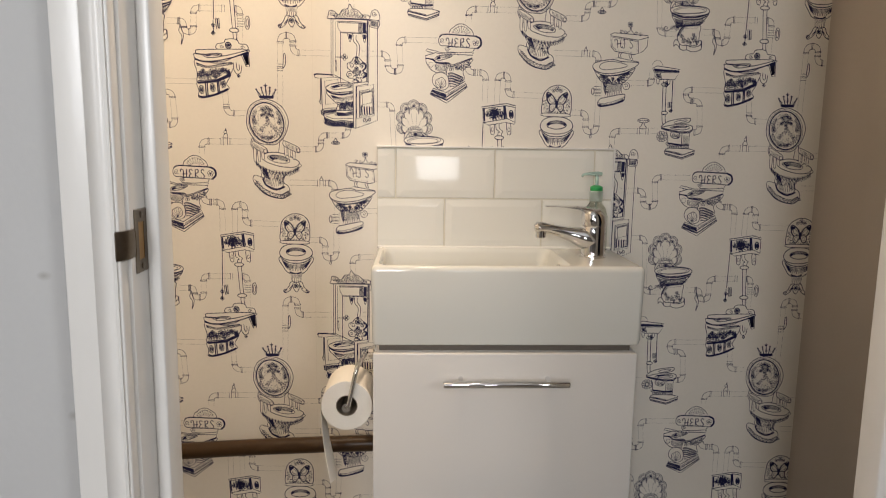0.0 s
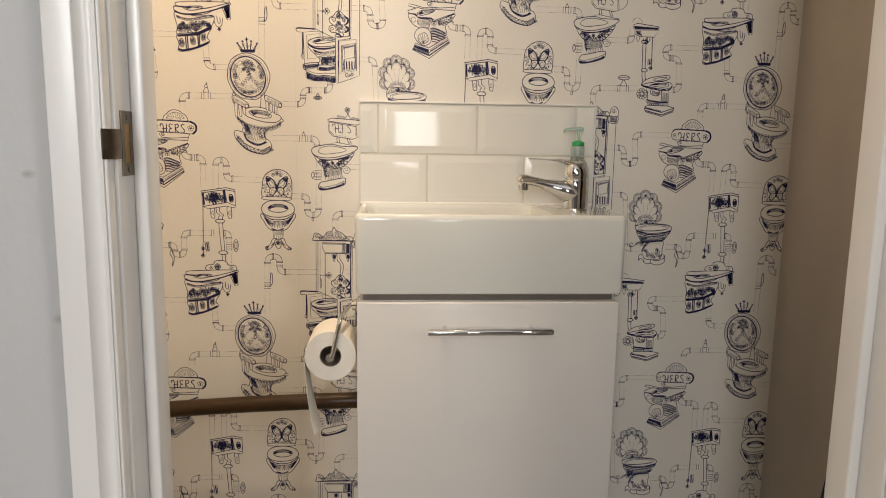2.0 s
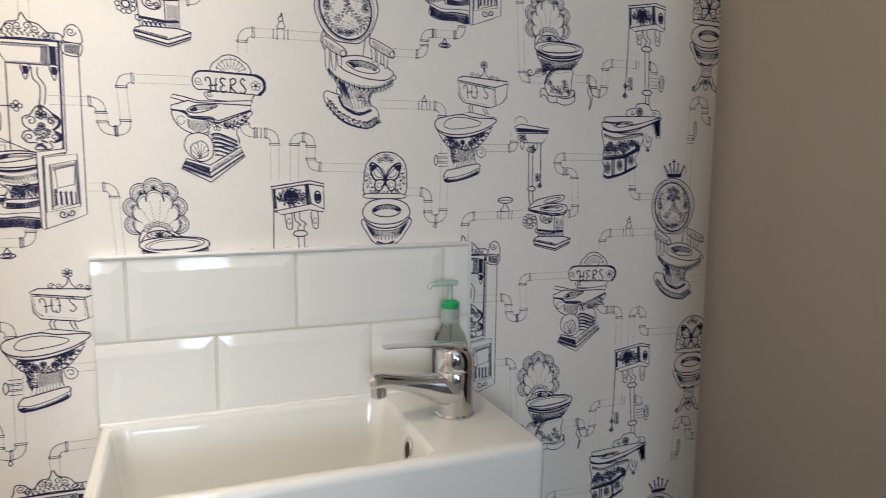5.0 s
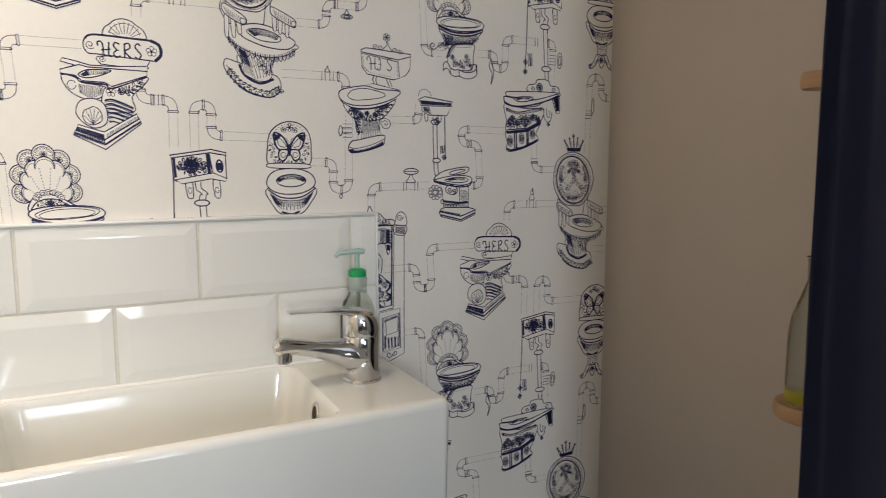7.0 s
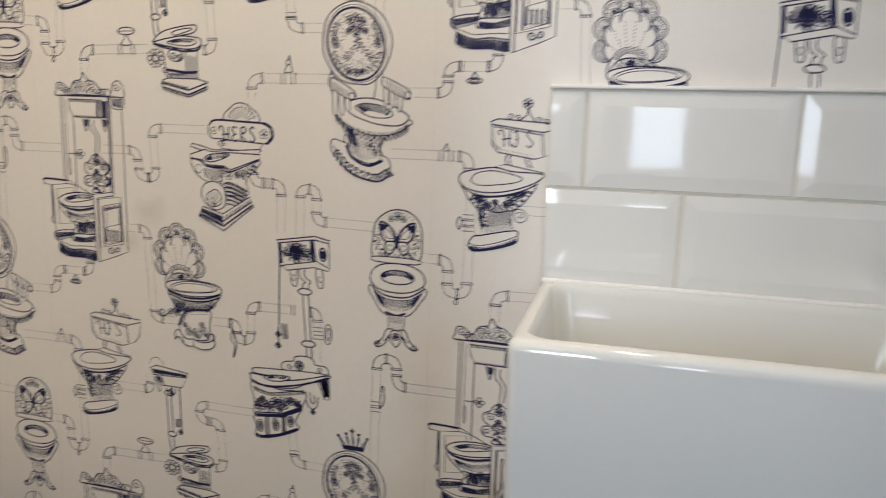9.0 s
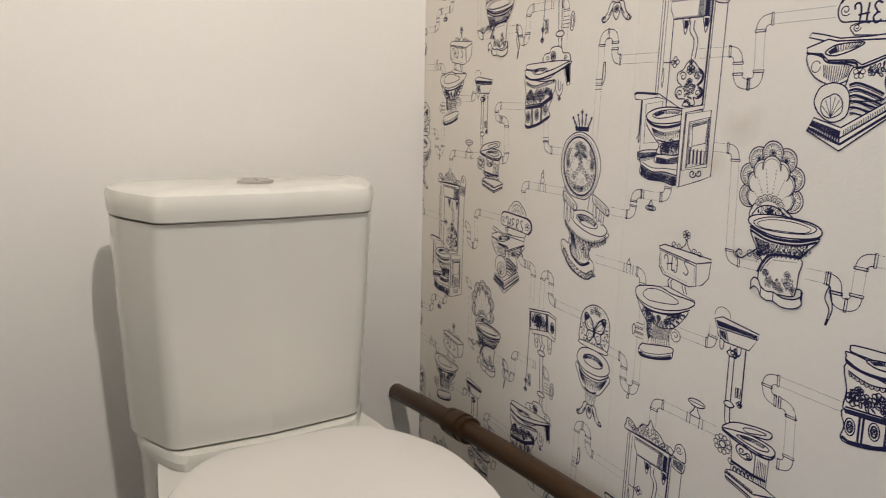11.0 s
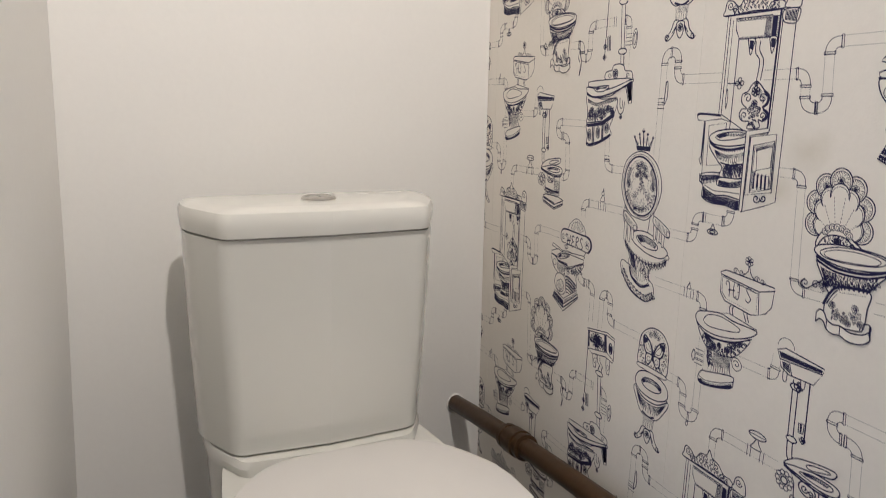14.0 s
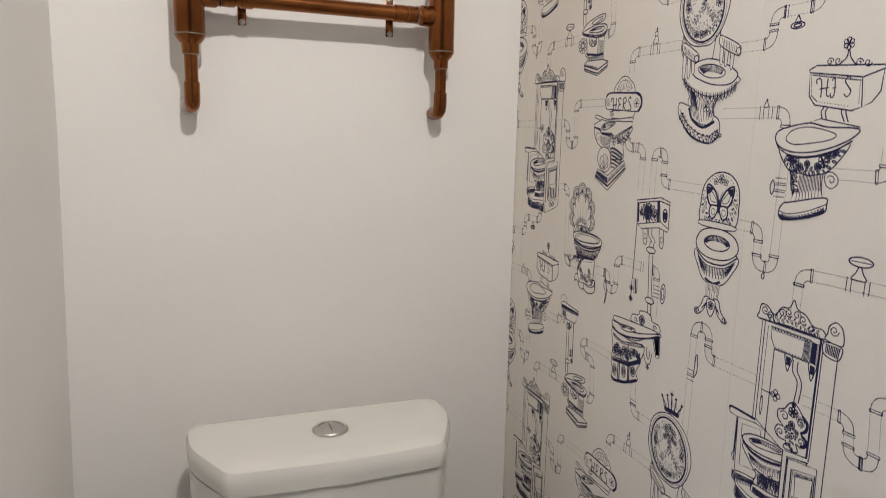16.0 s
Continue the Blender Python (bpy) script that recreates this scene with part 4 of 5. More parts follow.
def throne():
    p = Pen(700, 510, 0.803, 1.054, 0.488, 0.456, -0.076)
    p.loop([(661, 320), (650, 286), (668, 304), (671, 279), (684, 301), (688, 272), (693, 301), (705, 278), (708, 304), (727, 286), (715, 320)], 0.7)
    p.fill([(659, 309), (717, 309), (714, 322), (662, 322)])
    for x, y in ((652, 288), (671, 282), (688, 275), (705, 281), (726, 288)):
        p.line((x, y), (688 + (x - 688) * 0.62, 310), w=1.3)
    p.line((681, 266), (695, 266), w=1.0)
    p.line((688, 258), (688, 276), w=1.0)
    for x, y in ((650, 284), (671, 276), (688, 268), (705, 275), (727, 284)):
        p.oval(x, y, 3.4, 3.4, 0.6, n=9, ink=True)
    p.curve((614, 490), (606, 520), (622, 560), w=0.7)
    p.line((612, 488), (634, 522), w=0.7)
    p.curve((744, 478), (738, 505), (752, 520), w=0.8)
    p.blob((597, 425), (618, 355), (680, 324), (742, 352), (767, 415), (748, 478), (712, 516), (680, 520), (640, 512), (610, 478), w=0.9)
    p.oval(680, 424, 76, 92, 0.4, -4)
    p.oval(679, 425, 69, 86, 1.7, -4)
    random.seed(3)
    for x, y, r in ((668, 368, 11), (684, 362, 11), (698, 372, 11), (676, 384, 11), (692, 388, 10), (682, 402, 9), (664, 394, 8), (704, 394, 8), (630, 424, 11), (732, 424, 11), (676, 492, 11), (690, 490, 8), (660, 490, 8)):
        p.flower(x, y, r, 6, 0.5)
    for c in (((684, 408), (680, 430), (662, 448), (652, 460)), ((684, 408), (690, 430), (706, 446), (716, 458)), ((622, 440), (632, 470), (655, 488)), ((738, 440), (726, 470), (700, 488)),
              ((640, 372), (628, 395), (628, 415)), ((722, 372), (734, 395), (735, 415))):
        p.leaves(smooth(c), 12, 10, 0.5)
    for k in range(420):
        a, r = random.uniform(0, 6.28), random.uniform(0.2, 0.95) ** 0.5
        x, y = 679 + 64 * r * math.cos(a), 425 + 80 * r * math.sin(a)
        p.ribbon([(x, y), (x + 2.2, y + 0.8)], 0.32)
    p.curve((726, 500), (718, 540), (714, 562), w=0.7)
    p.curve((632, 515), (640, 545), (650, 570), w=0.6)
    # seat, frill, foot
    p.blob((642, 640), (650, 690), (690, 716), (726, 702), (724, 668), (742, 636), w=0.7)
    p.blob((606, 656), (604, 688), (650, 738), (712, 756), (742, 736), (744, 706), (724, 690), (640, 664), w=0.8)
    p.blob((640, 612), (648, 660), (646, 690), (690, 712), (722, 700), (722, 662), (748, 620), w=0.7)
    p.hatch([(642, 622), (660, 632), (742, 634)], [(650, 688), (680, 706), (722, 696)], 22, 0.45, 0.4)
    p.flower(700, 668, 13)
    p.flower(712, 684, 9)
    p.curve((640, 668), (652, 698), (690, 718), (728, 704), w=2.2)
    p.leaves(smooth([(608, 682), (642, 724), (704, 748), (742, 732)]), 26, 13, 0.75)
    p.curve((605, 690), (646, 739), (708, 757), (743, 738), w=1.0)
    p.curve((606, 672), (642, 714), (702, 740), (742, 722), w=0.6)
    p.blob((614, 570), (622, 604), (690, 640), (752, 640), (792, 620), (792, 600), (640, 560), w=0.7)
    p.frill(smooth([(618, 588), (650, 618), (705, 634), (755, 632), (793, 612)]), 17, 22, 0.7)
    p.blob((648, 566), (690, 553), (738, 560), (790, 588), (794, 604), (770, 618), (722, 616), (682, 604), (655, 590), w=0.95)
    p.blob((668, 574), (694, 566), (728, 570), (756, 584), (752, 598), (718, 600), (688, 592), w=0.8)
    p.hatch(smooth([(672, 573), (694, 567), (728, 571), (754, 584)]), smooth([(688, 588), (702, 584), (726, 588), (746, 594)]), 24, 0.6)
    # arms
    for a, b in (((622, 524), (616, 590)), ((636, 532), (634, 590)), ((650, 545), (650, 582))):
        p.blob((a[0] - 5, a[1]), (a[0] + 5, a[1]), (b[0] + 5, b[1]), (b[0] - 4, b[1]), w=0.6, n=3)
    for a, b in (((746, 520), (744, 566)), ((762, 528), (758, 572)), ((780, 536), (776, 580))):
        p.blob((a[0] - 5, a[1]), (a[0] + 5, a[1]), (b[0] + 4, b[1]), (b[0] - 4, b[1]), w=0.6, n=3)
    p.blob((612, 508), (624, 508), (666, 536), (670, 552), (658, 558), (616, 532), w=0.8)
    p.hatch([(614, 512), (660, 540)], [(620, 532), (652, 552)], 9, 0.4)
    p.oval(662, 549, 7, 8, 0.6)
    p.blob((738, 506), (748, 504), (798, 530), (803, 545), (794, 554), (742, 526), w=0.8)
    p.hatch([(744, 508), (794, 532)], [(748, 528), (790, 550)], 9, 0.4)
    p.oval(797, 544, 6, 8, 0.6)
    return p


def hers():
    p = Pen(185, 215, 0.101, 1.214, 0.374, 0.369)
    p.blob((165, 70), (166, 40), (182, 26), (198, 12), (222, 6), (246, 12), (262, 24), (280, 38), (286, 66), (230, 80), w=0.8)
    for k in range(9):
        a = radians(200 + 140 * k / 8)
        p.line((225 + 22 * math.cos(a), 66 + 14 * math.sin(a)), (225 + 52 * math.cos(a), 64 + 50 * math.sin(a)), w=0.4)
    p.arc(225, 62, 46, 42, 190, 350, 0.4)
    p.blob((150, 128), (150, 150), (168, 154), (280, 160), (288, 150), (285, 128), w=0.7)
    p.blob((105, 98), (112, 72), (134, 62), (225, 64), (305, 68), (328, 84), (330, 112), (314, 132), (290, 132), (225, 128), (150, 122), (118, 120), w=0.9)
    p.curve((300, 68), (326, 82), (331, 112), (312, 134), w=2.6)
    p.curve((110, 76), (134, 62), (225, 65), (305, 69), w=1.6)
    letters(p, "HERS", 160, 106, 48, 31, 1.15)
    p.flower(303, 103, 17)
    p.scroll(124, 94, 14, 40)
    p.scroll(156, 136, 10, 0)
    # seat in perspective
    p.loop([(38, 150), (45, 140), (75, 146), (120, 158), (190, 158), (285, 152), (288, 168), (190, 178), (90, 164), (60, 156)], 0.8)
    p.loop([(36, 176), (90, 158), (112, 164), (285, 168), (286, 182), (180, 222), (160, 210), (95, 208), (78, 192), (40, 188)], 0.9)
    p.curve((36, 188), (78, 196), (92, 212), (160, 216), (182, 228), (286, 186), w=1.4)
    p.blob((86, 190), (108, 174), (150, 170), (180, 172), (150, 188), (110, 198), w=0.9)
    p.hatch([(92, 188), (112, 174), (176, 172)], [(100, 194), (118, 190), (160, 182)], 18, 0.55)
    # bowl, scroll and stepped foot
    p.blob((40, 192), (46, 222), (70, 250), (110, 266), (150, 256), (160, 224), (96, 214), (76, 198), w=0.8, n=4)
    p.arc(66, 222, 12, 14, 0, 360, 0.5)
    p.hatch(smooth([(84, 218), (120, 222), (156, 220)]), smooth([(88, 246), (118, 262), (148, 248)]), 13, 0.5)
    p.blob((160, 228), (186, 228), (284, 188), (276, 212), (238, 252), (242, 300), (150, 300), (150, 258), w=0.8, n=4)
    p.flower(176, 240, 15)
    p.flower(206, 238, 11)
    p.leaves(smooth([(196, 238), (230, 228), (272, 200)]), 13, 14, 0.6)
    p.leaves(smooth([(216, 244), (240, 234), (268, 212)]), 9, 12, 0.7)
    p.blob((78, 284), (92, 268), (122, 262), (150, 274), (162, 302), (158, 340), (126, 356), (94, 340), (74, 312), w=0.8)
    p.blob((92, 318), (96, 302), (110, 294), (124, 288), (138, 296), (146, 312), (144, 334), (118, 346), (98, 336), w=0.7)
    for k in range(6):
        a = radians(200 + 28 * k)
        p.line((120, 344), (120 + 26 * math.cos(a), 330 + 36 * math.sin(a)), w=0.4)
    for k in range(6):
        y = 268 + k * 13
        p.curve((156 + k * 2, y), (180, y - 4 + k), (226, y + 14), (240, y + 22), w=1.5 - 0.12 * k)
        p.curve((158 + k * 2, y + 5), (182, y + 2), (220, y + 17), (238, y + 26), w=0.5)
    p.loop([(62, 378), (78, 346), (150, 368), (250, 306), (262, 338), (152, 424)], 0.9)
    p.line((70, 362), (152, 392), (257, 322), w=1.0)
    p.line((66, 372), (152, 408), (260, 332), w=1.6)
    p.hatch([(74, 352), (150, 376)], [(68, 366), (150, 396)], 13, 1.5)
    p.hatch([(66, 368), (152, 394)], [(63, 380), (152, 412)], 13, 1.2)
    p.hatch([(156, 374), (252, 312)], [(156, 392), (256, 324)], 20, 0.5)
    return p


def his():
    p = Pen(192.5, 255, 0.439, 1.2175, 0.3840, 0.3725, -0.048)
    for x0, x1 in ((176, 186), (232, 244)):
        p.curve((x0, 172), (x1, 188), (x0 + 4, 200), (x1 + 2, 224), w=0.8)
        p.curve((x0 + 12, 172), (x1 + 12, 188), (x0 + 16, 200), (x1 + 12, 224), w=0.8)
    p.loop([(140, 96), (285, 122), (288, 190), (262, 198), (160, 182), (142, 160)], 0.9)
    p.loop([(285, 122), (338, 104), (332, 156), (312, 180), (288, 190)], 0.8)
    p.loop([(138, 96), (160, 86), (338, 98), (340, 106), (286, 122), (140, 102)], 0.9)
    p.line((142, 108), (284, 130), w=0.5)
    p.beads([(146, 112), (148, 158), (166, 174), (255, 188)], 34, 1.5)
    p.beads([(150, 106), (282, 128)], 26, 1.4)
    p.beads([(280, 132), (280, 184)], 10, 1.5)
    letters(p, "HIS", 176, 142, 46, 32, 0.8)
    p.flower(244, 42, 15, 6, 0.55)
    p.curve((244, 54), (240, 74), (222, 88), w=0.7)
    p.curve((246, 54), (252, 76), (268, 94), w=0.7)
    for x, y, way in ((218, 80, 1), (196, 80, -1), (274, 88, -1), (296, 90, 1)):
        p.scroll(x, y, 10, 0, 1.3, way, 0.6)
    # seat and bowl
    p.loop([(150, 224), (180, 216), (288, 236), (288, 246), (262, 258), (200, 240)], 0.7)
    p.blob((46, 270), (52, 248), (86, 236), (150, 226), (200, 236), (285, 240), (270, 262), (220, 284), (160, 298), (108, 300), (66, 290), w=0.95)
    p.curve((48, 276), (66, 298), (110, 310), (165, 308), (225, 292), (272, 268), w=1.0)
    p.loop(smooth([(80, 264), (100, 244), (152, 236), (224, 252), (206, 268), (120, 280), (90, 276)], True), 0.7)
    p.blob((60, 294), (84, 336), (110, 352), (160, 356), (206, 346), (240, 316), (266, 274), (200, 304), (110, 314), w=0.8, n=4)
    for x, y, r in ((112, 324, 14), (100, 318, 9), (128, 336, 10), (196, 320, 15), (180, 332, 9), (212, 306, 10), (150, 328, 9), (230, 298, 8)):
        p.flower(x, y, r, 6, 0.8)
    p.leaves(smooth([(80, 310), (110, 344), (150, 346), (200, 336), (246, 290)]), 30, 12, 0.9)
    p.leaves(smooth([(110, 340), (112, 370), (118, 400)]), 11, 13, 0.9)
    p.loop([(106, 350), (116, 400), (104, 432), (206, 410), (192, 388), (200, 350), (160, 358)], 0.7)
    p.hatch([(128, 358), (198, 352)], [(120, 424), (200, 404)], 17, 0.5, 0.3)
    p.leaves(smooth([(112, 346), (112, 372), (118, 402)]), 10, 13, 0.9)
    p.blob((70, 456), (84, 434), (110, 428), (206, 408), (214, 426), (206, 446), (150, 466), (96, 476), (76, 474), w=0.95, n=4)
    p.curve((72, 454), (100, 460), (160, 446), (212, 424), w=0.6)
    p.curve((70, 466), (100, 474), (160, 460), (210, 440), w=2.0)
    p.beads(smooth([(80, 464), (104, 468), (160, 455), (208, 434)]), 18, 2.4, False, 0.5)
    p.blob((204, 352), (220, 344), (238, 354), (240, 372), (224, 384), (208, 376), w=0.6)
    p.scroll(222, 364, 13, 200, 1.0, 1, 0.6)
    return p


def shell():
    p = Pen(185, 237.5, 0.566, 0.795, 0.4273, 0.4208, -0.05)
    # seven scallops round a fan of petals
    fan = [(162 + 60 * math.cos(a), 150 - 80 * math.sin(a), a) for a in (radians(-18 + 36 * k) for k in (0, 6, 1, 5, 2, 4, 3))]
    for x, y, a in fan:
        p.oval(x, y, 27, 28, 0.8, n=22)
        p.oval(x - 2 * math.cos(a), y + 2 * math.sin(a), 23, 24, 0.4, n=18)
        p.hatch(oval(x, y, 21, 22, 0, 350, n=24), oval(x, y, 12, 13, 0, 350, n=24), 26, 0.35, 0.45)
        p.flower(x, y, 10, 7, 0.35)
    for x, y, a in fan:
        p.oval(162 + 40 * math.cos(a), 158 - 56 * math.sin(a), 24, 26, 0.8, n=20)
        p.oval(162 + 38 * math.cos(a), 160 - 53 * math.sin(a), 22, 24, 0.35, n=20)
    p.oval(162, 162, 46, 60, 0)
    for k in range(6):
        a = radians(36 * k)
        p.dots((162 + 14 * math.cos(a), 196 - 16 * math.sin(a)), (162 + 46 * math.cos(a), 162 - 62 * math.sin(a)), 9, 0.4)
    p.blob((118, 230), (120, 196), (145, 182), (178, 182), (204, 198), (222, 220), w=0.9)
    for k in range(7):
        a = radians(200 + 140 * k / 6)
        p.oval(163 + 32 * math.cos(a), 196 + 22 * math.sin(a), 8, 8, 0.5, n=10)
        p.oval(163 + 32 * math.cos(a), 197 + 22 * math.sin(a), 3.5, 4, 0.4, n=8)
    p.blob((122, 232), (128, 206), (150, 194), (180, 194), (200, 206), (214, 222), w=0.9)
    p.leaves(smooth([(134, 216), (150, 204), (166, 202), (184, 204), (202, 214)]), 14, 11, 0.5)
    p.flower(166, 206, 9, 6, 0.7)
    # bowl
    p.blob((120, 250), (134, 292), (150, 320), (168, 330), (236, 320), (258, 290), (292, 246), (200, 262), w=0.9, n=4)
    p.dots((132, 276), (196, 284), 9, 0.8)
    p.dots((196, 284), (270, 272), 10, 0.8)
    p.hatch(smooth([(128, 270), (150, 276), (170, 279)]), smooth([(142, 300), (158, 306), (172, 300)]), 12, 0.6, 0.3)
    p.leaves(smooth([(138, 300), (190, 290), (268, 276)]), 26, 12, 0.55)
    p.leaves(smooth([(142, 310), (190, 298), (262, 286)]), 20, 9, 0.5)
    p.frill(smooth([(138, 306), (190, 296), (262, 284)]), 15, 10, 0.7)
    p.blob((148, 384), (150, 340), (178, 306), (252, 302), (250, 340), (246, 380), (232, 394), (166, 396), w=0.8)
    p.curve((144, 356), (158, 326), (182, 306), (252, 299), w=2.0)
    p.beads(smooth([(152, 352), (165, 328), (187, 310), (250, 304)]), 19, 2.4)
    p.dots((160, 346), (178, 322), 7, 0.5)
    p.dots((182, 318), (246, 312), 12, 0.5)
    for x, y, r in ((176, 372, 11), (196, 378, 10), (222, 346, 9), (226, 366, 13), (166, 352, 9), (238, 378, 9), (208, 384, 8)):
        p.flower(x, y, r, 7, 0.28, False)
    p.leaves(smooth([(160, 344), (172, 362), (206, 366), (232, 352)]), 12, 9, 0.3)
    p.leaves(smooth([(166, 388), (200, 366), (240, 386)]), 10, 8, 0.3)
    p.blob((114, 242), (120, 222), (180, 212), (262, 216), (294, 228), (290, 246), (240, 258), (170, 260), w=0.95)
    p.blob((126, 234), (170, 218), (230, 216), (282, 226), (266, 242), (200, 250), (142, 248), w=0.7)
    p.blob((136, 236), (172, 224), (230, 222), (270, 230), (256, 242), (200, 247), (150, 247), w=0.5)
    p.curve((115, 248), (170, 266), (240, 264), (293, 247), w=1.9)
    p.curve((117, 257), (170, 275), (240, 273), (288, 257), w=1.5)
    p.curve((138, 300), (116, 316), (96, 330), (78, 322), (90, 308), w=0.8)
    p.scroll(92, 318, 11, 90, 1.2, 1, 0.6)
    p.scroll(120, 316, 12, 0, 1.2, -1, 0.6)
    p.hatch([(122, 310), (140, 330)], [(134, 304), (150, 322)], 6, 0.5)
    # trefoil plinth in two tiers
    top = smooth([(128, 380), (136, 370), (148, 374), (156, 388), (172, 396), (190, 394), (214, 402), (244, 398), (262, 384), (258, 372), (244, 374)], False, 5)
    low = [(x, y + 22) for x, y in top]
    p.loop([*top[:-6], *low[:-6][::-1]], 0.8)
    p.curve(*top[::5], w=0.9)
    for k in (0, 15, 25, 40):
        p.line(top[k], low[k], w=0.7)
    return p


def cabinet_seat():
    """The tall framed cabinet with its seat."""
    p = Pen(220, 357.5, -0.110, 1.204, 0.3735, 0.364, 0.008)
    p.loop([(336, 140), (380, 148), (382, 642), (340, 660), (262, 688), (256, 600), (334, 440)], 0.7)
    p.loop([(136, 108), (336, 108), (334, 440), (252, 450), (150, 400), (136, 400)], 0.7)
    p.line((146, 110), (146, 402), w=0.7)
    p.line((328, 110), (326, 436), w=1.6)
    p.line((186, 170), (186, 452), w=0.8)
    p.line((158, 120), (158, 350), w=0.4)
    p.loop([(168, 118), (300, 120), (300, 180), (188, 178), (172, 150)], 0.8)
    p.frill([(172, 118), (298, 120)], 12, 9, 0.55)
    p.hatch([(302, 122), (302, 180)], [(326, 124), (326, 188)], 20, 0.7, 0.3)
    p.frill([(190, 172), (296, 174)], 11, 8, 0.55)
    p.beads([(126, 102), (334, 103)], 30, 1.5)
    p.hatch([(280, 124), (298, 124)], [(276, 176), (298, 178)], 6, 0.5)
    for x in (236, 312):
        p.blob((x - 12, 180), (x + 12, 182), (x + 8, 200), (x, 226), (x - 8, 204), w=0.8)
        p.hatch([(x - 8, 184), (x + 8, 186)], [(x - 4, 208), (x + 4, 210)], 6, 0.9)
    p.curve((252, 188), (254, 220), (272, 246), (268, 300), w=0.8)
    p.curve((268, 188), (268, 214), (286, 246), (282, 300), w=0.8)
    # carved top
    p.blob((122, 88), (128, 64), (150, 66), (176, 84), (196, 58), (222, 52), (234, 28), (248, 50), (276, 60), (300, 82), (330, 84), (336, 106), (230, 102), (124, 106), w=0.9)
    for x, y, w_ in ((142, 78, 1), (200, 72, -1), (222, 66, 1), (248, 66, -1), (268, 74, 1), (160, 90, -1), (296, 92, 1)):
        p.scroll(x, y, 13, 30, 1.4, w_, 0.7)
    p.leaves(smooth([(150, 96), (190, 92), (234, 84), (280, 94), (318, 98)]), 24, 12, 0.6)
    p.line((124, 106), (336, 108), w=1.2)
    p.blob((344, 88), (348, 66), (366, 54), (384, 66), (392, 96), (384, 110), (340, 104), w=0.8)
    p.scroll(362, 76, 14, 0, 1.4, 1, 0.7)
    p.blob((338, 112), (386, 112), (390, 132), (378, 150), (340, 142), w=0.8)
    p.hatch([(342, 114), (386, 114)], [(342, 138), (382, 146)], 9, 0.8)
    # pull handle
    p.line((158, 306), (200, 306), w=0.7)
    p.flower(207, 306, 17, 4, 0.7)
    p.blob((162, 322), (166, 350), (162, 382), (158, 350), w=0.6)
    # carved splat
    p.blob((252, 438), (258, 418), (232, 416), (218, 400), (226, 382), (244, 380), (224, 364), (222, 340), (242, 330), (254, 312), (270, 302), (286, 312), (300, 326), (320, 342), (318, 366),
           (302, 378), (320, 388), (322, 406), (306, 416), (290, 412), (296, 434), w=0.9, n=4)
    p.curve((300, 328), (317, 344), (315, 364), (300, 378), w=2.0)
    p.curve((304, 382), (318, 392), (318, 404), (304, 412), w=1.8)
    for x, y, r, a, w_ in ((244, 350, 15, 200, 1), (298, 350, 14, 340, -1), (236, 400, 12, 120, 1), (304, 400, 12, 60, -1)):
        p.scroll(x, y, r, a, 1.2, w_, 0.8)
    p.flower(270, 330, 15, 6, 0.9)
    p.flower(270, 366, 11, 6, 0.8)
    p.flower(270, 308, 7, 5, 0.8)
    p.leaves(smooth([(252, 372), (262, 392), (270, 430)]), 9, 13, 0.8)
    p.leaves(smooth([(290, 372), (280, 392), (272, 430)]), 9, 13, 0.8)
    p.hatch([(282, 318), (312, 352)], [(274, 340), (300, 366)], 9, 0.5, 0.4)
    # side arm and panels
    p.loop([(46, 402), (60, 396), (146, 400), (150, 416), (84, 420), (82, 560), (72, 544), (80, 530), (80, 420), (52, 418)], 0.9)
    p.curve((48, 404), (62, 398), (146, 402), w=1.8)
    p.loop([(84, 420), (150, 412), (186, 420), (190, 572), (90, 588)], 0.7)
    p.loop([(102, 434), (172, 424), (174, 552), (106, 560)], 0.6)
    p.line((82, 588), (84, 612), (100, 622), w=1.2)
    # pan
    p.blob((100, 626), (100, 660), (140, 676), (200, 676), (254, 680), (256, 612), (180, 580), (90, 588), w=0.8)
    p.hatch(smooth([(102, 634), (150, 652), (200, 650), (252, 656)]), smooth([(103, 662), (150, 677), (200, 677), (252, 684)]), 44, 0.75)
    p.frill(smooth([(104, 644), (150, 662), (200, 660), (252, 666)]), 13, 13, 0.9)
    p.curve((101, 630), (150, 649), (200, 646), (253, 652), w=1.1)
    p.curve((106, 622), (150, 636), (200, 634), (250, 634), w=0.6)
    p.hatch([(88, 592), (168, 584)], [(96, 622), (158, 606)], 22, 0.7, 0.35)
    p.blob((114, 486), (150, 540), (172, 560), (168, 590), (258, 584), (262, 540), (262, 480), w=0.9, n=4)
    p.beads(smooth([(176, 560), (220, 556), (262, 548)]), 8, 4, False, 0.6)
    for x, y, r in ((196, 560, 13), (222, 554, 14), (244, 562, 11), (208, 576, 9)):
        p.flower(x, y, r, 6, 0.7)
    p.hatch(smooth([(134, 508), (190, 520), (260, 506)]), smooth([(150, 534), (200, 544), (260, 530)]), 34, 0.5, 0.5)
    p.curve((164, 546), (210, 552), (262, 540), w=1.2)
    p.leaves(smooth([(176, 574), (210, 562), (260, 556)]), 20, 12, 0.7)
    p.leaves(smooth([(176, 584), (216, 580), (258, 572)]), 18, 10, 0.7)
    p.beads(smooth([(120, 490), (150, 505), (200, 510), (262, 496)]), 22, 2.2)
    p.blob((158, 604), (172, 592), (240, 590), (266, 582), (264, 606), (220, 618), (164, 618), w=0.8)
    p.hatch([(164, 600), (210, 604), (262, 590)], [(164, 616), (210, 620), (262, 606)], 20, 1.1)
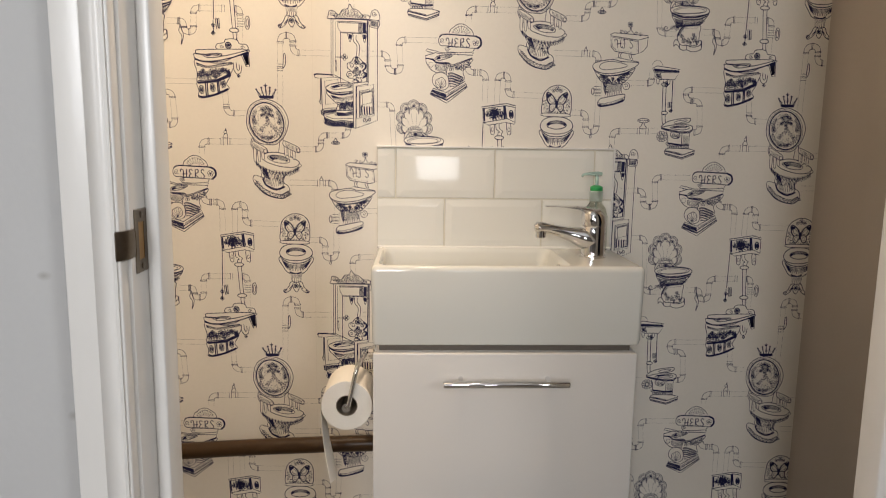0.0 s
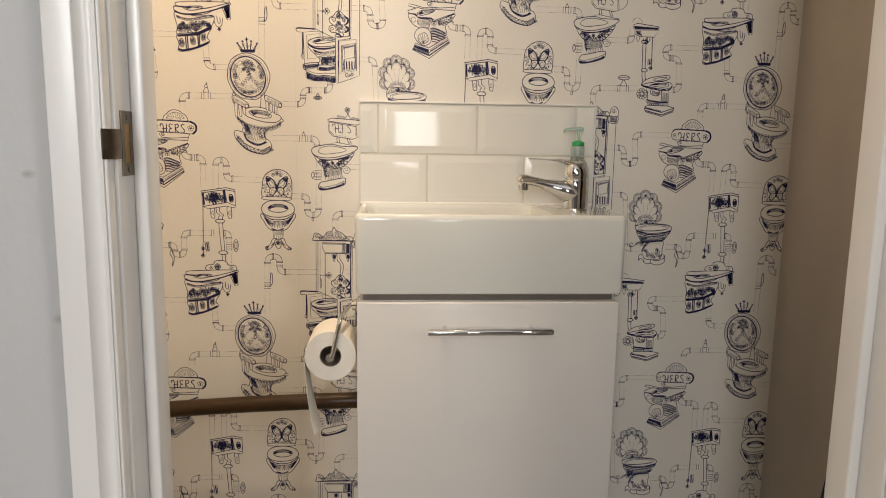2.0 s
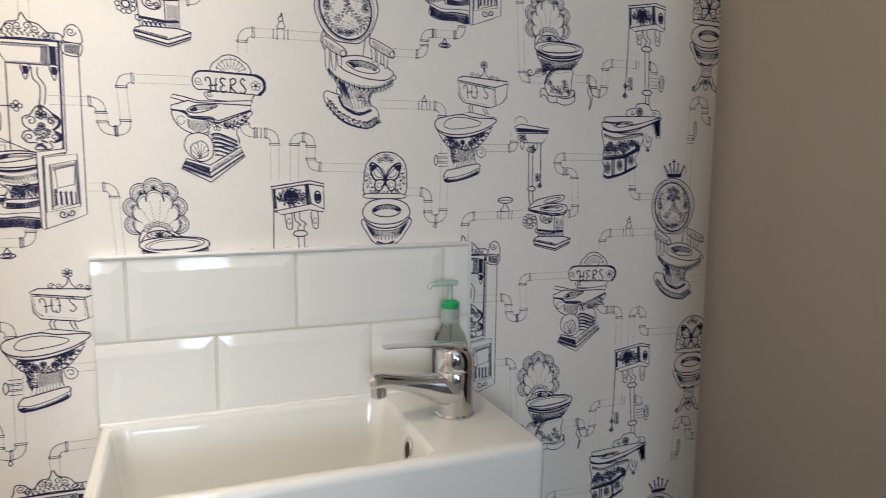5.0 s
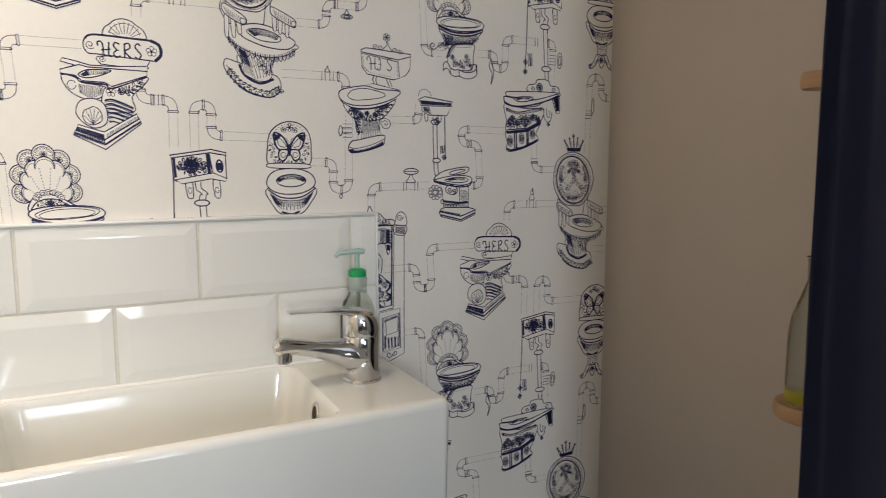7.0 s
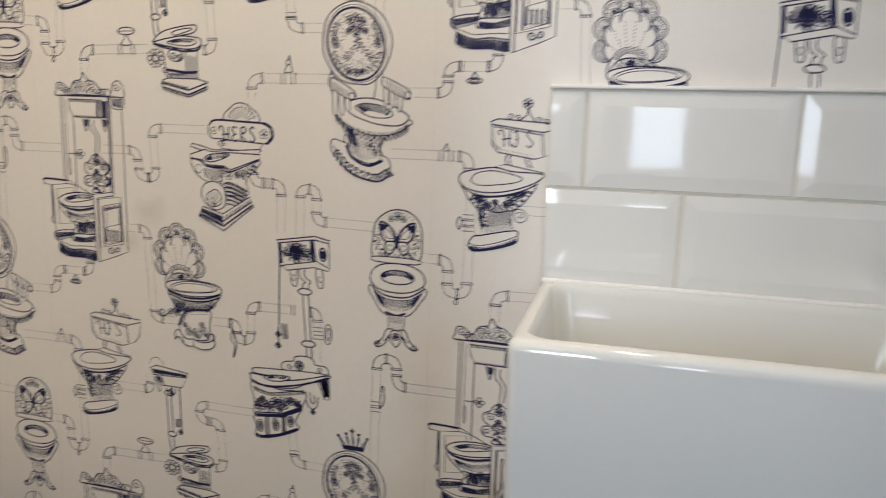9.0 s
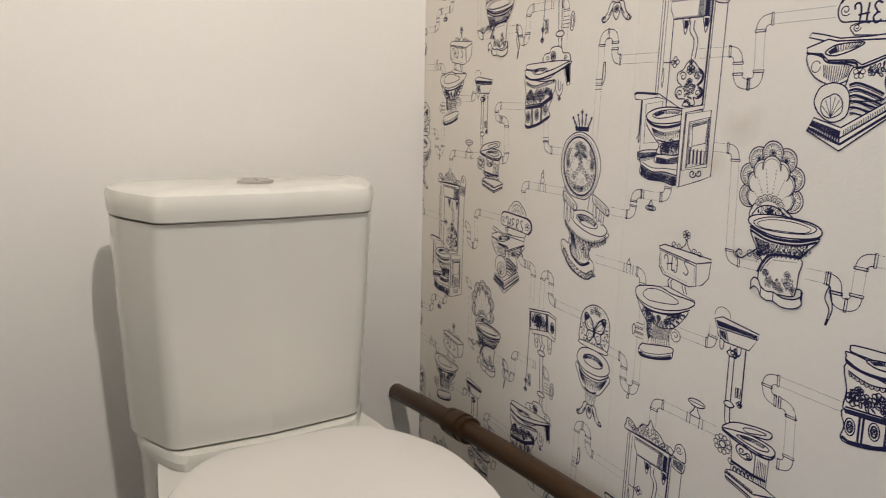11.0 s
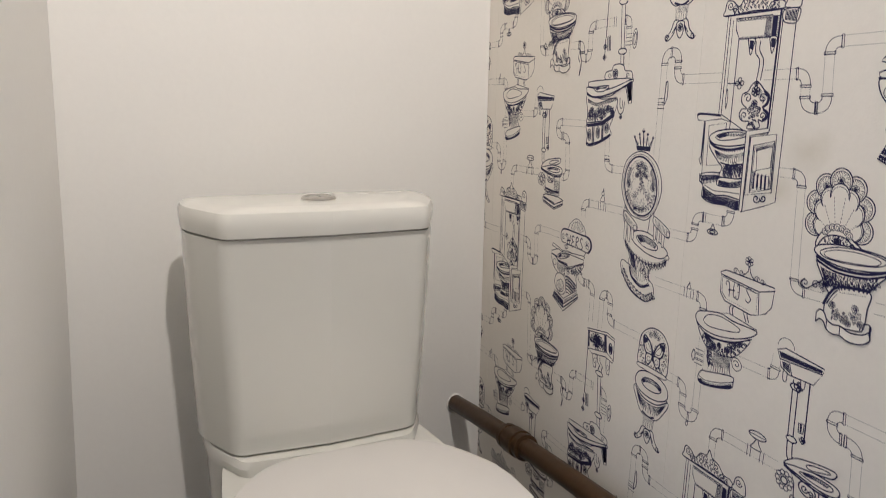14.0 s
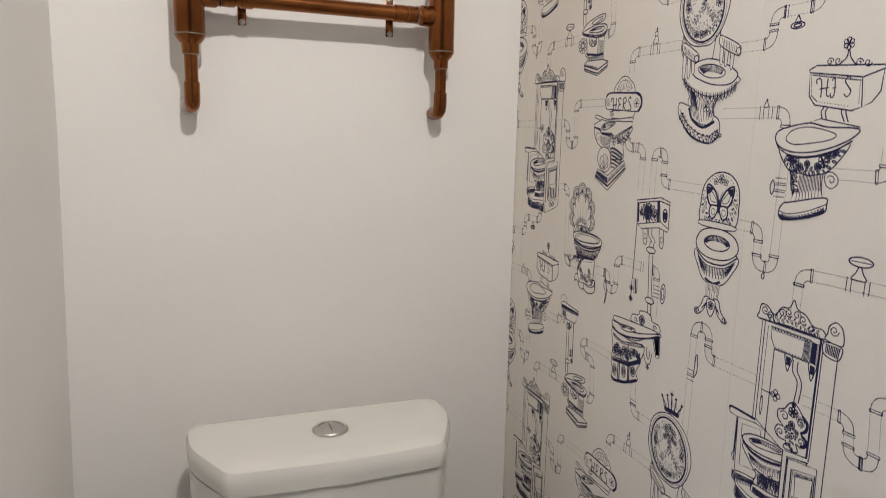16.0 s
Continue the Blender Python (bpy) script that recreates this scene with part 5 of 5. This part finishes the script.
    p.blob((108, 470), (140, 450), (200, 442), (258, 448), (268, 462), (262, 482), (190, 494), (130, 490), w=1.0)
    p.blob((134, 468), (170, 454), (228, 450), (258, 458), (220, 470), (160, 478), w=0.8)
    p.hatch([(138, 466), (172, 454), (250, 454)], [(150, 472), (180, 464), (240, 462)], 22, 0.8)
    p.curve((110, 480), (140, 500), (200, 504), (264, 490), w=2.0)
    # front box
    p.loop([(252, 446), (330, 434), (334, 446), (268, 458), (268, 686), (256, 684)], 0.9)
    p.loop([(272, 462), (362, 450), (366, 616), (272, 634)], 0.7)
    p.loop([(286, 486), (358, 470), (362, 606), (288, 626)], 1.1)
    p.loop([(291, 490), (354, 476), (357, 602), (292, 620)], 0.5)
    p.hatch([(294, 492), (352, 479)], [(296, 506), (352, 492)], 16, 0.6)
    p.hatch([(294, 560), (294, 616)], [(304, 558), (304, 612)], 12, 0.7)
    p.loop([(300, 500), (354, 486), (352, 546), (304, 558)], 0.7)
    for x in (300, 314, 328, 342):
        p.loop([(x, 572), (x + 10, 570), (x + 12, 606), (x + 2, 610)], 0.7)
        p.fill([(x - 3, 566), (x + 1, 566), (x + 2, 612), (x - 2, 612)])
    p.scroll(316, 640, 14, 0, 1.2, 1, 0.9)
    p.scroll(340, 636, 12, 180, 1.2, -1, 0.9)
    return p


def butterfly():
    p = Pen(527.5, 500, -0.217, 0.828, 0.478, 0.487, 0.018)
    p.blob((470, 450), (462, 400), (470, 360), (498, 336), (528, 330), (558, 338), (580, 362), (586, 404), (574, 452), w=1.0)
    p.beads(oval(524, 398, 56, 62, 130, 410, n=30), 30, 1.5)
    for sg in (-1, 1):
        x = 523
        p.blob((x + sg * 4, 398), (x + sg * 18, 372), (x + sg * 40, 360), (x + sg * 44, 374), (x + sg * 34, 402), (x + sg * 14, 410), w=1.6)
        p.blob((x + sg * 8, 398), (x + sg * 22, 380), (x + sg * 34, 374), (x + sg * 28, 396), w=0.6, paper=False)
        p.blob((x + sg * 4, 408), (x + sg * 26, 408), (x + sg * 30, 426), (x + sg * 18, 438), (x + sg * 6, 424), w=1.3)
        p.arc(x + sg * 17, 421, 7, 7, 0, 360, 0.5)
        p.hatch([(x + sg * 22, 368), (x + sg * 42, 364)], [(x + sg * 30, 376), (x + sg * 40, 384)], 6, 1.0)
        p.leaves(smooth([(x + sg * 44, 386), (x + sg * 50, 412), (x + sg * 34, 442)]), 9, 11, 0.5)
        p.flower(x + sg * 16, 352, 8)
        p.curve((x, 396), (x + sg * 6, 380), (x + sg * 10, 374), w=0.4)
    p.flower(524, 346, 11, 6)
    p.leaves([(486, 438), (524, 446), (564, 438)], 12, 10, 0.5)
    p.oval(523, 408, 2.4, 16, 0.5, ink=True)
    p.blob((470, 444), (574, 446), (574, 458), (470, 456), w=0.8, n=3)
    # bowl
    p.blob((462, 512), (474, 556), (500, 584), (552, 586), (582, 558), (596, 512), w=0.9)
    p.hatch(smooth([(468, 528), (500, 546), (554, 546), (592, 526)]), smooth([(484, 556), (504, 572), (552, 572), (574, 556)]), 30, 0.75, 0.35)
    p.curve((462, 516), (500, 538), (556, 538), (598, 514), w=1.2)
    p.curve((466, 524), (500, 545), (556, 545), (594, 522), w=0.5)
    p.blob((458, 496), (470, 472), (500, 460), (550, 460), (586, 474), (598, 498), (584, 516), (550, 528), (502, 528), (470, 516), w=1.0)
    p.oval(528, 492, 42, 17, 1.0)
    p.hatch(oval(528, 492, 41, 16, 180, 360, n=14), oval(528, 496, 32, 8, 180, 360, n=14), 26, 0.8)
    p.curve((500, 578), (528, 586), (552, 578), w=2.0)
    p.loop([(506, 586), (552, 586), (548, 622), (510, 622)], 0.7)
    p.hatch([(508, 588), (550, 588)], [(512, 620), (546, 620)], 9, 0.4, 0.5)
    for sg in (-1, 1):
        x = 529
        p.blob((x + sg * 6, 622), (x + sg * 24, 622), (x + sg * 34, 644), (x + sg * 52, 662), (x + sg * 44, 668), (x + sg * 26, 656), (x + sg * 16, 638), w=0.9)
        p.scroll(x + sg * 48, 661, 9, 0, 1.3, sg, 0.9)
        p.line((x + sg * 10, 628), (x + sg * 30, 652), w=0.9)
    p.blob((516, 626), (542, 626), (540, 652), (530, 664), (518, 650), w=0.9)
    p.flower(529, 638, 10, 6, 0.8)
    return p


def high_level():
    """The box cistern on its long pipe above a panelled seat."""
    p = Pen(502.5, 365, 0.708, 0.741, 0.4364, 0.4274, -0.068)
    p.line((484, 140), (468, 320), w=1.0)
    for x in (525, 602):
        p.blob((x - 9, 150), (x + 9, 150), (x + 8, 196), (x, 202), (x - 8, 194), w=0.8)
        p.arc(x, 178, 5, 9, 0, 360, 0.5)
    p.curve((542, 152), (544, 176), (558, 190), (548, 214), (548, 410), w=0.8)
    p.curve((558, 152), (558, 172), (574, 188), (566, 214), (562, 410), w=0.8)
    for y in (216, 368):
        p.blob((534, y), (544, y - 8), (566, y - 8), (576, y), (566, y + 8), (544, y + 8), w=1.0)
    p.loop([(484, 76), (590, 64), (592, 130), (490, 150), (484, 144)], 0.9)
    p.loop([(590, 64), (636, 70), (632, 146), (596, 136)], 0.9)
    p.loop([(480, 74), (596, 56), (638, 66), (638, 74), (592, 66), (484, 82)], 1.0)
    p.loop([(488, 146), (596, 126), (634, 144), (628, 152), (588, 144), (506, 158)], 0.8)
    p.hatch([(486, 84), (486, 140)], [(494, 82), (494, 138)], 11, 1.6)
    p.hatch([(580, 70), (580, 128)], [(590, 68), (590, 130)], 11, 1.6)
    p.oval(616, 106, 9, 18, 1.4)
    p.hatch([(609, 96), (623, 96)], [(610, 118), (622, 118)], 5, 1.3)
    p.flower(536, 106, 20, 8, 1.2)
    p.flower(536, 106, 12, 6, 1.0)
    p.leaves(smooth([(500, 118), (520, 96), (536, 92), (556, 94), (576, 112)]), 20, 16, 1.0)
    p.leaves(smooth([(500, 100), (524, 124), (550, 122), (574, 98)]), 14, 12, 0.9)
    # pull
    p.loop([(476, 316), (492, 316), (492, 360), (478, 362)], 0.9)
    p.line((484, 318), (486, 360), w=1.6)
    p.flower(464, 348, 9, 4, 0.8)
    p.flower(461, 382, 9, 4, 0.9)
    p.line((466, 324), (462, 380), w=1.0)
    # bracketed back
    p.blob((470, 452), (474, 430), (504, 424), (512, 410), (544, 406), (566, 414), (572, 428), (604, 432), (604, 456), (540, 462), w=0.9, n=4)
    p.oval(522, 436, 13, 14, 1.0)
    p.flower(522, 436, 10, 6, 0.8)
    p.scroll(492, 440, 9, 0, 1.2, 1, 0.7)
    p.scroll(584, 444, 9, 0, 1.2, -1, 0.7)
    p.loop([(574, 470), (610, 452), (608, 528), (594, 530)], 1.0)
    p.hatch([(582, 474), (606, 462)], [(596, 522), (604, 520)], 7, 1.5)
    p.curve((538, 512), (536, 540), (548, 562), (566, 556), (574, 524), w=0.8)
    p.curve((550, 512), (550, 536), (556, 546), (562, 540), (562, 520), w=0.8)
    p.flower(555, 572, 7, 4, 0.8)
    # bowl
    p.blob((368, 500), (372, 560), (370, 606), (430, 596), (500, 580), (522, 560), (534, 516), (450, 516), w=0.9, n=4)
    p.curve((372, 516), (420, 530), (480, 520), (532, 510), w=0.9)
    p.frill(smooth([(374, 518), (420, 530), (480, 522), (530, 512)]), 16, 9, 0.7)
    for x, y, r in ((386, 574, 16), (414, 566, 13), (438, 556, 15), (466, 562, 14), (488, 548, 13), (508, 556, 10), (398, 552, 10), (452, 576, 9)):
        p.flower(x, y, r, 6, 0.9)
    p.leaves(smooth([(376, 556), (420, 580), (460, 548), (516, 552)]), 26, 13, 0.9)
    p.blob((370, 600), (372, 640), (366, 666), (384, 674), (440, 662), (506, 632), (498, 606), (522, 562), (460, 590), w=0.9, n=4)
    p.loop([(372, 596), (460, 588), (522, 560), (518, 572), (460, 600), (372, 608)], 1.2)
    p.line((370, 604), (460, 594), (520, 566), w=2.2)
    for x, y in ((384, 636), (434, 626), (482, 608)):
        p.oval(x, y, 11, 19, 0.8)
        p.oval(x, y, 6, 12, 1.2)
        p.flower(x, y, 6, 4, 0.7)
    for x, y in ((404, 602), (412, 602), (458, 592), (464, 592)):
        p.line((x, y), (x - 2, y + 60), w=1.5)
    p.line((368, 664), (384, 670), (440, 658), (504, 630), w=2.2)
    p.blob((366, 484), (374, 476), (480, 486), (608, 456), (600, 470), (540, 488), (500, 506), (420, 512), (372, 502), w=0.95, n=4)
    p.curve((366, 494), (400, 508), (460, 506), (540, 488), (608, 462), w=1.6)
    p.blob((374, 466), (384, 458), (470, 454), (560, 452), (600, 456), (500, 482), (440, 478), (380, 474), w=0.9, n=4)
    p.blob((408, 482), (440, 474), (490, 474), (470, 488), (430, 492), w=1.0)
    p.hatch([(414, 481), (440, 475), (484, 475)], [(424, 487), (444, 482), (470, 483)], 16, 0.7)
    return p


def small_closet():
    """A small moulded closet with a corner cistern high above it."""
    p = Pen(185, 327.5, 0.554, 1.130, 0.465, 0.4427, -0.05)
    p.line((178, 192), (174, 338), w=1.1)
    p.curve((136, 196), (134, 250), (132, 370), (140, 396), w=0.9)
    p.curve((150, 196), (148, 250), (146, 370), (154, 392), w=0.9)
    for y in (212, 340):
        p.blob((128, y), (136, y - 7), (148, y - 7), (156, y), (148, y + 7), (136, y + 7), w=1.0)
    p.flower(150, 210, 12, 4, 1.0)
    p.arc(110, 128, 22, 22, 180, 360, 0.4)
    for x in (112, 160):
        p.blob((x - 5, 186), (x + 5, 186), (x + 4, 208), (x - 4, 208), w=0.7, n=3)
    p.loop([(96, 156), (208, 154), (186, 190), (122, 190), (100, 178)], 0.9)
    p.loop([(88, 140), (110, 130), (210, 144), (206, 158), (96, 160)], 0.9)
    p.hatch([(92, 142), (206, 148)], [(98, 156), (204, 156)], 22, 1.5)
    p.line((122, 162), (130, 190), w=0.8)
    p.hatch([(102, 164), (120, 164)], [(106, 178), (126, 186)], 5, 0.9)
    p.loop([(158, 292), (172, 290), (170, 314), (158, 316)], 0.9)
    p.line((164, 292), (164, 314), w=1.6)
    p.flower(170, 330, 8, 4, 0.9)
    # body
    p.oval(132, 448, 21, 21, 0.9)
    for k in range(10):
        a = 2 * math.pi * k / 10
        p.oval(132 + 19 * math.cos(a), 448 + 19 * math.sin(a), 6, 6, 0.7, n=9)
    p.oval(132, 448, 9, 9, 1.2)
    p.loop([(146, 414), (256, 430), (252, 516), (160, 510), (158, 440)], 0.9)
    p.hatch([(226, 440), (252, 444)], [(224, 510), (250, 512)], 6, 0.5)
    p.line((222, 430), (220, 512), w=0.9)
    p.line((160, 478), (222, 486), (252, 484), w=2.2)
    p.oval(192, 440, 22, 16, 1.0, 12)
    p.scroll(186, 440, 10, 0, 1.3, 1, 1.0)
    p.scroll(202, 444, 8, 120, 1.3, -1, 1.0)
    p.scroll(158, 478, 11, 0, 1.2, 1, 0.8)
    for k in range(5):
        x = 170 + k * 10.5
        p.arc(x, 496, 4, 8, 180, 360, 1.2, 8)
        p.line((x - 4, 496), (x - 4, 510), w=1.2)
    p.hatch([(162, 504), (222, 508)], [(162, 514), (222, 520)], 12, 1.6)
    p.loop([(148, 506), (166, 500), (250, 502), (280, 510), (276, 528), (222, 550), (148, 530), (144, 516)], 0.95)
    p.line((146, 514), (222, 532), (278, 512), w=1.2)
    p.hatch([(148, 508), (222, 524)], [(148, 516), (222, 532)], 14, 1.2)
    p.line((146, 524), (222, 544), (277, 522), w=1.4)
    p.blob((128, 406), (150, 396), (200, 390), (256, 394), (270, 406), (258, 420), (220, 424), (160, 414), w=0.95)
    p.curve((128, 410), (160, 420), (220, 430), (258, 426), (270, 410), w=1.4)
    p.blob((170, 406), (206, 398), (248, 400), (252, 410), (226, 416), (186, 412), w=0.8)
    p.hatch([(176, 404), (206, 398), (246, 401)], [(186, 408), (210, 406), (240, 408)], 16, 0.8)
    p.blob((128, 404), (156, 380), (200, 368), (248, 362), (260, 368), (248, 382), (206, 390), (160, 398), w=0.95)
    p.blob((186, 382), (206, 374), (238, 370), (244, 374), (220, 382), (196, 388), w=0.8)
    return p


def plumbing_left():
    """The pipes between the throne, the box cistern, the butterfly lid and the cabinet."""
    p = Pen(424.5, 449, -0.263, 0.853, 0.4747, 0.4811, 0.021)
    p.pipe((128, 80), (128, 30), (346, 30))
    p.collars((212, 30), (240, 30))
    p.blob((216, 14), (236, 14), (232, -4), (228, -24), (224, -4), w=0.7)
    p.oval(226, -8, 6, 6, 0.7)
    p.pipe((498, 198), (686, 198), (686, 245))
    p.collars((618, 198), (642, 198))
    p.blob((622, 186), (636, 186), (632, 178), (630, 170), (626, 178), w=0.7)
    p.pipe((132, 255), (132, 283), (210, 283), (210, 405))
    p.collars((170, 283))
    p.pipe((262, 408), (262, 292), (306, 292), (306, 370), (464, 374), r=23)
    p.pipe((578, 440), (648, 442), (648, 520), (696, 520), (696, 245), r=24)
    p.collars((690, 350), wide=24, upright=True)
    p.collars((690, 336), (690, 364), upright=True)
    p.blob((670, 336), (676, 350), (670, 366), (664, 350), w=0.8)
    p.oval(672, 540, 4, 6, 0.7)
    p.pipe((20, 652), (86, 652), (86, 694), (126, 694), (126, 600), (244, 600), r=22)
    p.collars((66, 652), (246, 600))
    p.curve((72, 665), (66, 690), (78, 712), (74, 744), w=0.8)
    p.curve((72, 665), (80, 690), (84, 712), (76, 744), w=0.8)
    p.pipe((292, 600), (314, 600), (314, 728), r=20)
    p.collars((316, 644), (316, 664), upright=True)
    p.oval(344, 654, 10, 26, 0.8)
    p.oval(344, 654, 5, 16, 0.8)
    p.pipe((690, 768), (530, 768), (530, 700), (478, 700), (478, 1000), r=26)
    p.collars((478, 820), (478, 836), upright=True)
    p.blob((490, 830), (500, 812), (498, 776), (492, 776), (490, 812), w=0.9)
    p.pipe((768, 592), (768, 515), (960, 512))
    p.collars((880, 514), (918, 514))
    p.blob((884, 502), (914, 502), (907, 490), (899, 476), (891, 490), w=0.8)
    p.oval(899, 469, 25, 9, 0.9)
    p.line((877, 469), (921, 469), w=0.6)
    return p


def plumbing_right():
    """The pipes between the small closet, the panelled seat, the shell and the signs."""
    p = Pen(436.5, 436.5, 0.676, 1.084, 0.4742, 0.4502, -0.066)
    p.pipe((264, 432), (298, 432), (298, 290), (238, 290), (238, 242), (412, 244), r=25)
    p.collars((262, 290))
    p.pipe((516, 284), (516, 378), (602, 378))
    p.collars((516, 345), upright=True)
    p.pipe((-25, 217), (88, 217), (92, 165), r=18)
    p.pipe((-60, 700), (48, 700), (48, 774), (100, 774), (100, 638), (262, 638), r=25)
    return p


def plumbing_low():
    p = Pen(90, 220, 0.525, 0.802, 0.4278, 0.4194, -0.05)
    p.pipe((-40, 65), (60, 65), (60, 342), (140, 342), r=26)
    return p


def plumbing_arm():
    """The stepped pipe from the throne's arm up to the cabinet."""
    p = Pen(360, 375, -0.179, 1.032, 0.3736, 0.372, 0.01)
    p.pipe((286, 350), (402, 350), (402, 274), (546, 274), (546, 226), wide=27, r=30)
    p.collars((440, 274), (520, 274), wide=27)
    p.line((480, 288), (470, 306), w=0.8)
    p.line((480, 288), (490, 306), w=0.8)
    p.oval(480, 314, 22, 8, 0.9)
    p.oval(480, 314, 12, 4, 0.9)
    return p


motif_number = 0
for name, pen in (("throne_print", throne()), ("hers_print", hers()), ("his_print", his()), ("shell_print", shell()), ("cabinet_print", cabinet_seat()),
                  ("butterfly_print", butterfly()), ("high_cistern_print", high_level()), ("small_closet_print", small_closet()),
                  ("pipework_print", plumbing_left()), ("pipework_print", plumbing_right()), ("pipework_print", plumbing_low()), ("pipework_print", plumbing_arm())):
    me = pen.mesh(name)
    xs = [v[0] for v in pen.verts]
    zs = [v[2] for v in pen.verts]
    for i in range(-4, 5):
        for j in range(-5, 6):
            x, z = pen.at[0] + i * CELL, pen.at[1] + (i * 0.5 + j) * CELL
            if x + max(xs) < XL + 0.01 or x + min(xs) > XR - 0.03 or z + max(zs) < 0.02 or z + min(zs) > HT - 0.05:
                continue
            ob = new(name, me)
            ob.parent = wall_back
            ob.location = (x, YB, z)
